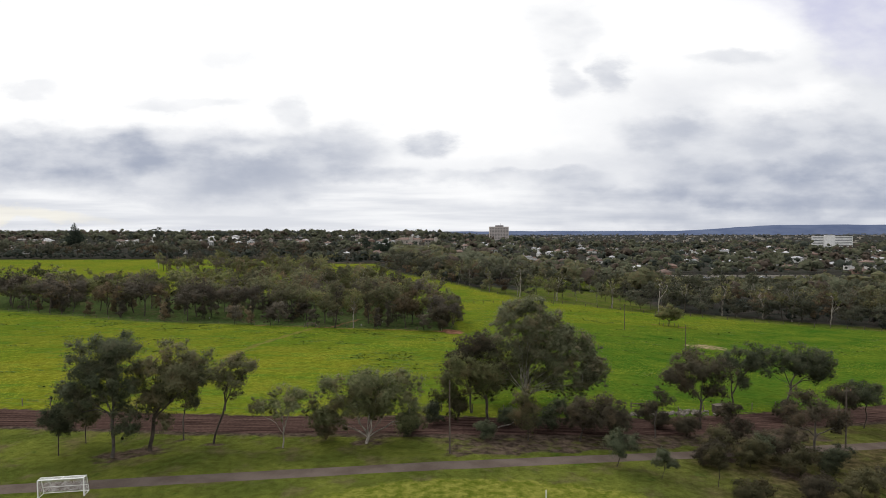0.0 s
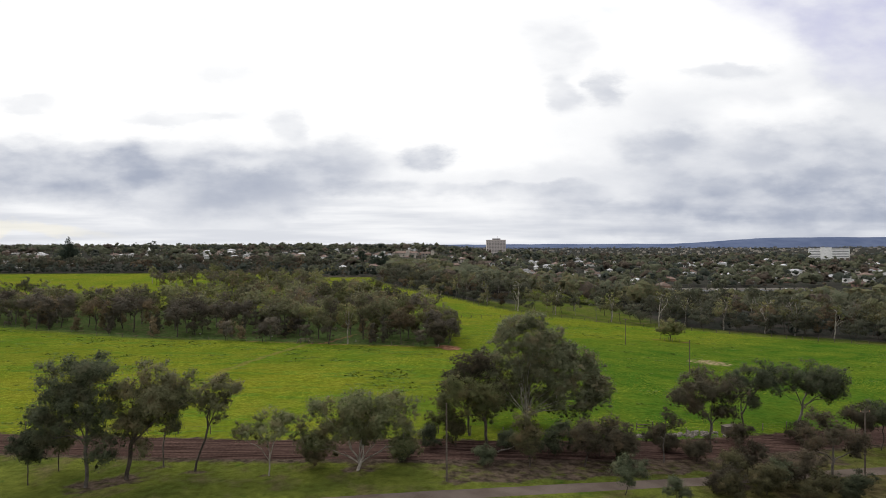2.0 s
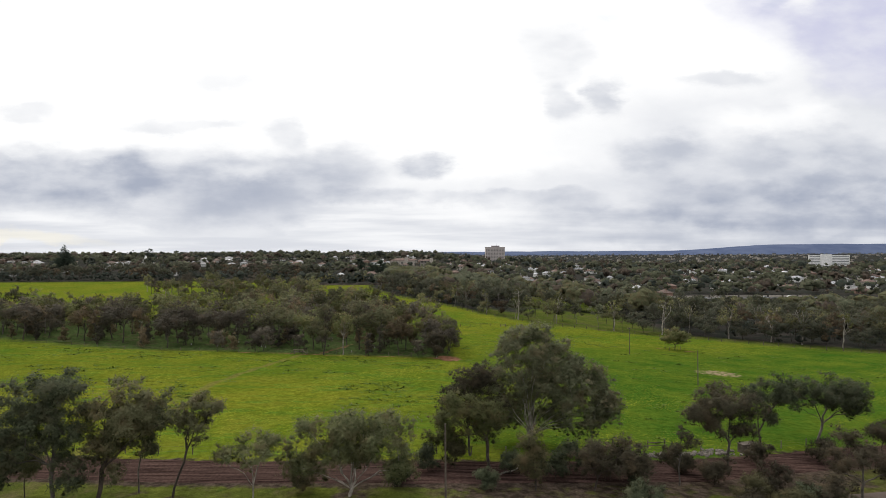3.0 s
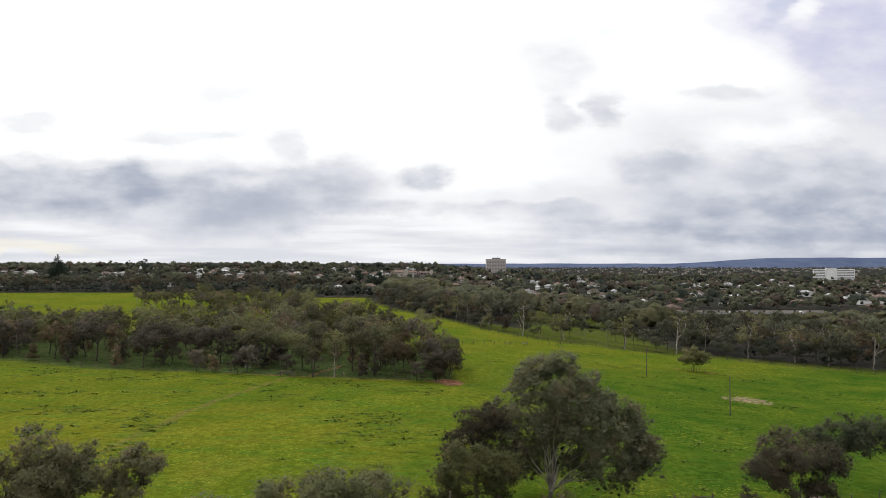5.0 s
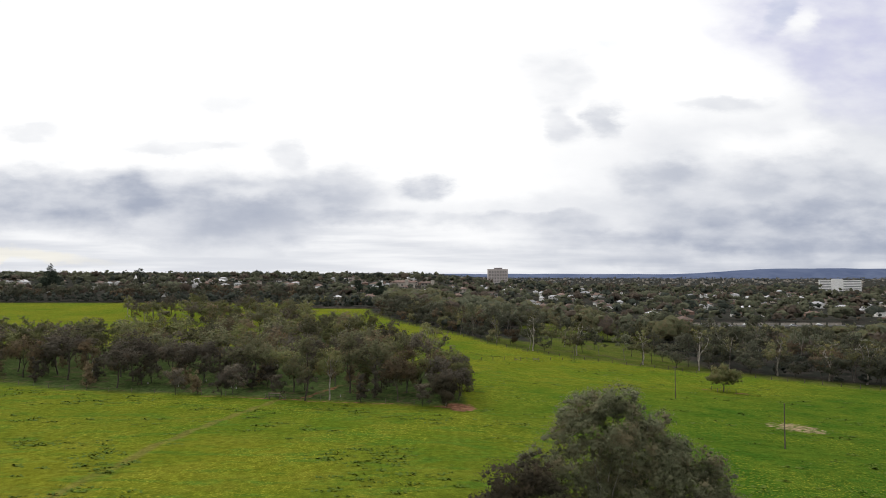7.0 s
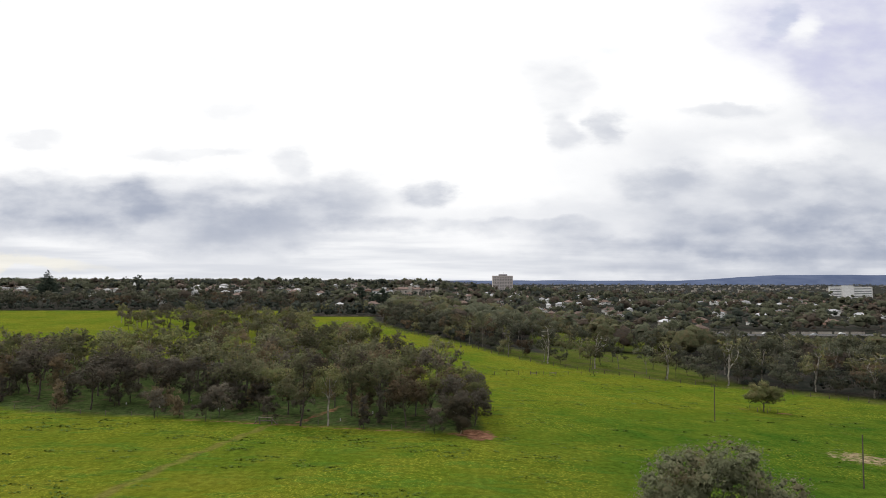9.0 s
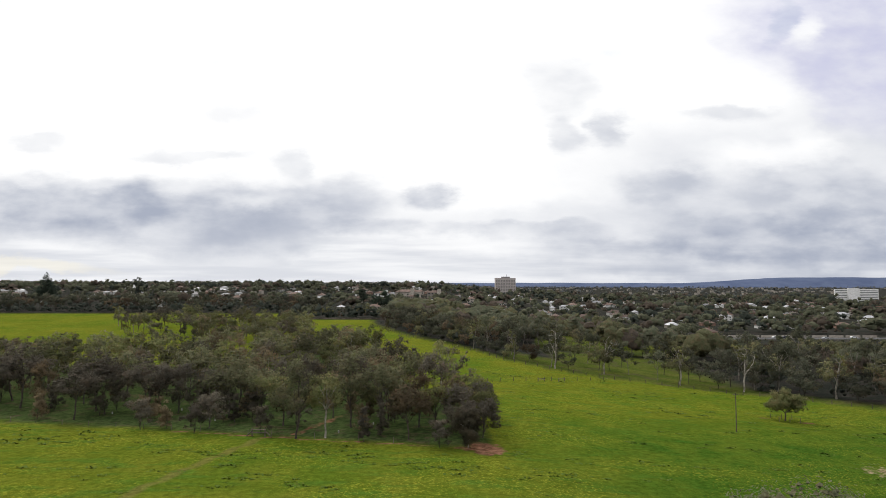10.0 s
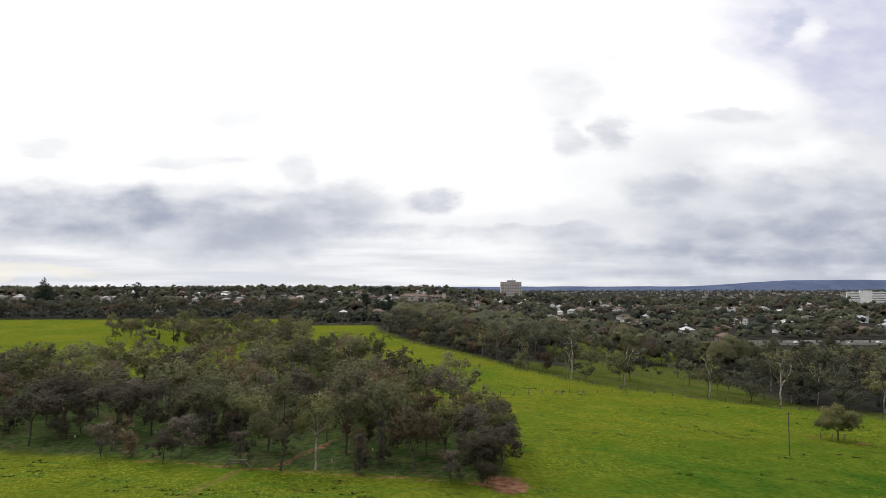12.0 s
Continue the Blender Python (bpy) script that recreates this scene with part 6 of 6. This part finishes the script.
def fence(name, points, step, h, rails, label, r=0.055, seed=0, wood=WOOD_POST):
    """Round posts along plan points, with wires or rails between."""
    rng = rng_of(seed)
    post_me = bpy.data.meshes.new("post")
    bm = rod(bmesh.new(), (0, 0, -0.3), (0, 0, h), r * 1.1, r, 7)
    bm.to_mesh(post_me)
    bm.free()
    post_me.materials.append(wood)
    t = thing(name, pose(0, 0, 0), label, "fence")
    spots = []
    for (xa, ya), (xb, yb) in zip(points, points[1:]):
        n = max(int(math.hypot(xb - xa, yb - ya) / step), 1)
        spots += [(xa + (xb - xa) * i / n, ya + (yb - ya) * i / n) for i in range(n)]
    spots.append(points[-1])
    for x, y in spots:
        part("post", post_me, None, t, place=pose(x, y, ground_z(x, y), rng.uniform(-2, 2), rng.uniform(-2, 2), 0) @ Matrix.Diagonal((1, 1, rng.uniform(0.92, 1.08), 1)))
    for k in range(rails):
        z = h * (0.9 - k * 0.3)
        v, f = tube_arrays([(x, y, ground_z(x, y) + z) for x, y in spots], [0.006] * len(spots), 3)
        part("wire", mesh_from("wire", v, f, [WIRE]), None, t)


fence("paddock_fence", [(x, line_y(TRACK_LINE, x) + 6.6) for x in (-110, -70, -40, -10, 20, 40, 60, 90)], 5.0, 1.25, 3, "post and wire fence along the riding track", 0.07, 1)
fence("wood_fence", [(200, 200), (165, 233), (128, 265), (105, 287), (81, 297), (55, 306), (39, 320), (23, 339), (13, 361), (-3, 390), (-23, 431), (-53, 520)], 5.0, 1.4, 3, "post and wire fence at the wood's edge", 0.11, 2, WOOD_POLE)
fence("grove_fence", [(-171, 245.5), (-97, 210.4), (-53, 201.9), (-42.5, 199.0)], 6.0, 1.1, 0, "low line of old posts along the grove", 0.05, 3)
fence("grove_fence", [(-37.5, 197.8), (-20, 194.0), (0, 189.6)], 6.0, 1.1, 0, "low line of old posts along the grove", 0.05, 4)
fence("cross_fence", [(5, 270.5), (11, 274.5), (29, 286), (44, 293.5), (55, 300)], 5.0, 1.25, 2, "old post and wire fence across the paddock", 0.09, 5, WOOD_POLE)
fence("tree_guard", [(86.6, 242.0), (92.4, 242.0), (92.6, 246.4), (86.8, 246.6), (86.6, 242.0)], 2.9, 1.3, 2, "short fence round the lone tree", 0.07, 6)


def horse_jump(x, y, turn):
    t = thing("horse_jump", pose(x, y, ground_z(x, y), 0, 0, turn), "rustic log gate at the grove's edge", "gate")
    for s in (-1.3, 1.3):
        part("post", rod(bmesh.new(), (s, 0, -0.2), (s, 0, 1.5), 0.13, 0.12, 8), WOOD_POST, t)
        part("brace", rod(bmesh.new(), (s * 1.9, 0, 0.0), (s, 0, 1.1), 0.10, 0.09, 8), WOOD_POST, t)
    for z in (0.75, 1.35):
        part("rail", rod(bmesh.new(), (-1.5, -0.1, z), (1.5, -0.1, z), 0.10, 0.09, 8), WOOD_POST, t)


horse_jump(-40.0, 197.6, -6)


def goal(x, y, turn):
    """Portable football goal, 5 by 2 m, with a net over roof, sides and back."""
    t = thing("football_goal", pose(x, y, ground_z(x, y), 0, 0, turn), "white portable football goal with a net", "goal")
    w, h, dt, db = 4.6, 2.0, 0.8, 1.4
    for s in (-w / 2, w / 2):
        part("post", rod(bmesh.new(), (s, 0, 0), (s, 0, h), 0.06, 0.06, 10), WHITE_PAINT, t)
        part("top_stay", rod(bmesh.new(), (s, 0, h), (s, dt, h), 0.03, 0.03, 8), WHITE_PAINT, t)
        part("back_stay", rod(bmesh.new(), (s, dt, h), (s, db, 0.04), 0.03, 0.03, 8), WHITE_PAINT, t)
        part("ground_bar", rod(bmesh.new(), (s, 0, 0.04), (s, db, 0.04), 0.03, 0.03, 8), WHITE_PAINT, t)
    part("crossbar", rod(bmesh.new(), (-w / 2, 0, h), (w / 2, 0, h), 0.06, 0.06, 10), WHITE_PAINT, t)
    part("middle_bar", rod(bmesh.new(), (-w / 2, dt + (db - dt) * 0.6, h * 0.4), (w / 2, dt + (db - dt) * 0.6, h * 0.4), 0.03, 0.03, 8), WHITE_PAINT, t)
    part("back_bar", rod(bmesh.new(), (-w / 2, db, 0.04), (w / 2, db, 0.04), 0.035, 0.035, 8), WHITE_PAINT, t)
    part("top_bar", rod(bmesh.new(), (-w / 2, dt, h), (w / 2, dt, h), 0.03, 0.03, 8), WHITE_PAINT, t)
    part("middle_stay", rod(bmesh.new(), (0, 0, h), (0, dt, h), 0.03, 0.03, 8), WHITE_PAINT, t)
    vs, fs, off = [], [], 0
    lines = []
    for i in range(42):
        a = -w / 2 + w * i / 41
        lines.append([(a, 0, h), (a, dt, h), (a, db, 0.05)])
    for k in range(16):
        q = k / 15
        yy, zz = dt + (db - dt) * q, h + (0.05 - h) * q
        lines.append([(-w / 2, 0, zz), (-w / 2, yy, zz), (w / 2, yy, zz), (w / 2, 0, zz)])
    for k in range(1, 7):
        lines.append([(-w / 2, dt * k / 7, h), (w / 2, dt * k / 7, h)])
    for pts in lines:
        v, f = tube_arrays(pts, [0.009] * len(pts), 3)
        vs.append(v)
        fs.append(f + off)
        off += len(v)
    part("net", mesh_from("net", np.concatenate(vs), np.concatenate(fs), [NET]), None, t)


goal(-41.5, 72.3, 9)


# ---- small things about the paddock ----
def dead_tree(x, y, seed, h, w, label):
    """A bare pale gum: limbs that fork and end in the air, with a few tufts left."""
    rng = rng_of(seed)
    lobes = [(rng.uniform(-.3, .3) * w, rng.uniform(-.3, .3) * w, h * q, w * 0.3, w * 0.3, h * 0.14) for q in (0.55, 0.68, 0.8, 0.88)]
    ends = crown_ends(rng, lobes, 34)
    t = thing("bare_gum_tree", pose(x, y, ground_z(x, y)), label, "tree")
    part("trunk", skeleton_mesh(rng, (0, 0, -0.2), (0.3, 0, h * 0.3), ends, h * 0.016, BARK_PALE, 0.1, 6, lean=rng.uniform(0, 6, 2), lobes=lobes), None, t)
    v, f = leaf_arrays(rng, ends[:9], np.full(9, 0.9), 420, 0.6, 0.5)
    part("crown", mesh_from("crown", v, f, [GROVE_OLIVE]), None, t)


for k, (x, y, h, w) in enumerate([(42, 324, 17, 9), (115, 322, 16, 10), (84, 303, 15, 8), (140, 270, 15, 9), (28, 345, 13, 8), (158, 252, 14, 8), (60, 318, 15, 9), (128, 282, 17, 11), (104, 296, 16, 10), (148, 262, 17, 10), (176, 238, 15, 9), (12, 372, 12, 7)]):
    dead_tree(x, y, 200 + k, h, w, "bare pale gum tree with forked limbs at the wood's edge")


STONE = surface("pale_stone", (0.085, 0.072, 0.060), (0.20, 0.175, 0.15), 1.5, 0.9, 0.4, vary=0.3)


def rubble(x0, y0, x1, y1, n, seed):
    rng = rng_of(seed)
    me = bpy.data.meshes.new("stone")
    bm = bmesh.new()
    bmesh.ops.create_icosphere(bm, subdivisions=1, radius=0.5)
    for v in bm.verts:
        v.co *= rng.uniform(0.7, 1.2)
        v.co.z *= 0.65
    bm.to_mesh(me)
    bm.free()
    me.materials.append(STONE)
    t = thing("rubble_bank", pose(0, 0, 0), "low bank of pale stones and broken timber", "rubble")
    for _ in range(n):
        q = rng.random()
        x, y = x0 + (x1 - x0) * q + rng.normal(0, 0.4), y0 + (y1 - y0) * q + rng.normal(0, 0.7)
        r = rng.uniform(0.3, 0.9)
        part("stone", me, None, t, place=pose(x, y, ground_z(x, y) + 0.12 * r, rng.uniform(-20, 20), rng.uniform(-20, 20), rng.uniform(0, 360)) @ Matrix.Diagonal((r, r * 0.8, r, 1)))


rubble(31.0, 106.6, 46.0, 110.2, 150, 91)


def timber_box(x, y, turn):
    t = thing("timber_jump_box", pose(x, y, ground_z(x, y), 0, 0, turn), "dark weathered timber jump box beside the riding track", "jump")
    for k in range(5):
        part("plank", bevelled(box(bmesh.new(), -1.3, 1.3, -0.62, -0.56, 0.02 + k * 0.27, 0.27 + k * 0.27), 0.012), WOOD_POLE, t)
        part("plank", bevelled(box(bmesh.new(), -1.3, 1.3, 0.56, 0.62, 0.02 + k * 0.27, 0.27 + k * 0.27), 0.012), WOOD_POLE, t)
    for s in (-1.28, 1.2):
        part("end_panel", box(bmesh.new(), s, s + 0.08, -0.56, 0.56, 0.0, 1.36), WOOD_POLE, t)
    part("lid", bevelled(box(bmesh.new(), -1.4, 1.4, -0.7, 0.7, 1.37, 1.45), 0.015), WOOD_POLE, t)


timber_box(48.0, 110.6, 16)


def jump_rails(x, y, turn):
    t = thing("jump_rails", pose(x, y, ground_z(x, y), 0, 0, turn), "weathered timber jump rails between two posts", "jump")
    for s in (-1.4, 1.4):
        part("post", rod(bmesh.new(), (s, 0, -0.2), (s, 0, 1.3), 0.09, 0.08, 8), WOOD_POST, t)
    for z in (0.5, 0.95):
        part("rail", rod(bmesh.new(), (-1.6, -0.1, z), (1.6, -0.1, z - 0.05), 0.07, 0.06, 8), WOOD_POST, t)


jump_rails(34.0, 111.0, 10)
jump_rails(30.0, 285.2, 32)
jump_rails(37.5, 288.6, 30)


def fallen_branch(x, y, turn, n, seed):
    rng = rng_of(seed)
    pts = [(i * n / 6, 0.35 * math.sin(i * 1.1), 0.12 + 0.5 * (i / 6) ** 2 * n * 0.3) for i in range(7)]
    v, f = tube_arrays(pts, [0.14 - 0.016 * i for i in range(7)], 6)
    v2, f2 = tube_arrays([pts[3], (n * 0.62, 0.8, 0.3), (n * 0.75, 1.3, 0.25)], [0.07, 0.05, 0.02], 5)
    t = mesh_from("fallen_branch", np.concatenate([v, v2]), np.concatenate([f, f2 + len(v)]), [BARK_PALE], smooth_shade=True)
    ob = new("fallen_branch", t)
    ob.matrix_basis = pose(x, y, ground_z(x, y), 0, 0, turn)
    tagged(ob, "pale fallen branch beside the riding track", "branch")


fallen_branch(8.2, 96.0, 38, 3.6, 1)
fallen_branch(51.0, 92.6, 150, 3.0, 2)

sleeve = bpy.data.meshes.new("sleeve")
bm = rod(bmesh.new(), (0, 0, 0), (0, 0, 0.45), 0.11, 0.10, 8)
bm.to_mesh(sleeve)
bm.free()
sleeve.materials.append(RENDER_WHITE)
rng = rng_of(77)
for k in range(8):
    x = rng.uniform(-80, -2)
    y = line_y(COPSE_FRONT, x) + rng.uniform(3, 26)
    t = thing("sapling_guard", pose(x, y, ground_z(x, y), rng.uniform(-6, 6), rng.uniform(-6, 6), 0), "white plastic sapling guard in the grass", "tree guard", "sapling guards in the grove")
    part("sleeve", sleeve, None, t)
    part("stake", rod(bmesh.new(), (0.13, 0, -0.1), (0.13, 0, 0.7), 0.02, 0.02, 5), WOOD_POST, t)

post = thing("white_marker_post", pose(11.2, 72.5, ground_z(11.2, 72.5)), "white marker post in the mown grass", "post")
part("shaft", rod(bmesh.new(), (0, 0, -0.1), (0, 0, 0.9), 0.06, 0.05, 8), WHITE_PAINT, post)


def church(x, y):
    z = ground_z(x, y)
    t = thing("church", pose(x, y, z), "church with a pale pointed spire among trees", "church")
    part("nave", box(bmesh.new(), -6, 8, 0, 10, -1, 6), WALL_CREAM, t)
    part("roof", hip_roof(14, 10, 6, 4.0), ROOF_GREY, t).location = (1, 5, 0)
    part("tower", box(bmesh.new(), -2.4, 2.4, -2.4, 2.4, -1, 10), WALL_WHITE, t)
    bm = bmesh.new()
    bmesh.ops.create_cone(bm, cap_ends=True, segments=8, radius1=3.0, radius2=0.1, depth=10, matrix=Matrix.Translation((0, 0, 15.0)))
    part("spire", bm, WALL_WHITE, t)


church(-424, 930)


def paling_fence(x0, x1, y):
    t = thing("paling_fence", pose(0, 0, 0), "weathered paling fence closing the far paddock", "fence")
    n = int((x1 - x0) / 2.4)
    me = bpy.data.meshes.new("panel")
    bm = box(bmesh.new(), 0, 2.3, 0, 0.06, 0.1, 1.3)
    bm.to_mesh(me)
    bm.free()
    me.materials.append(WOOD_POST)
    for i in range(n):
        x = x0 + i * 2.4
        part("panel", me, None, t, place=pose(x, y, ground_z(x, y)))


paling_fence(-132, -44, 586)
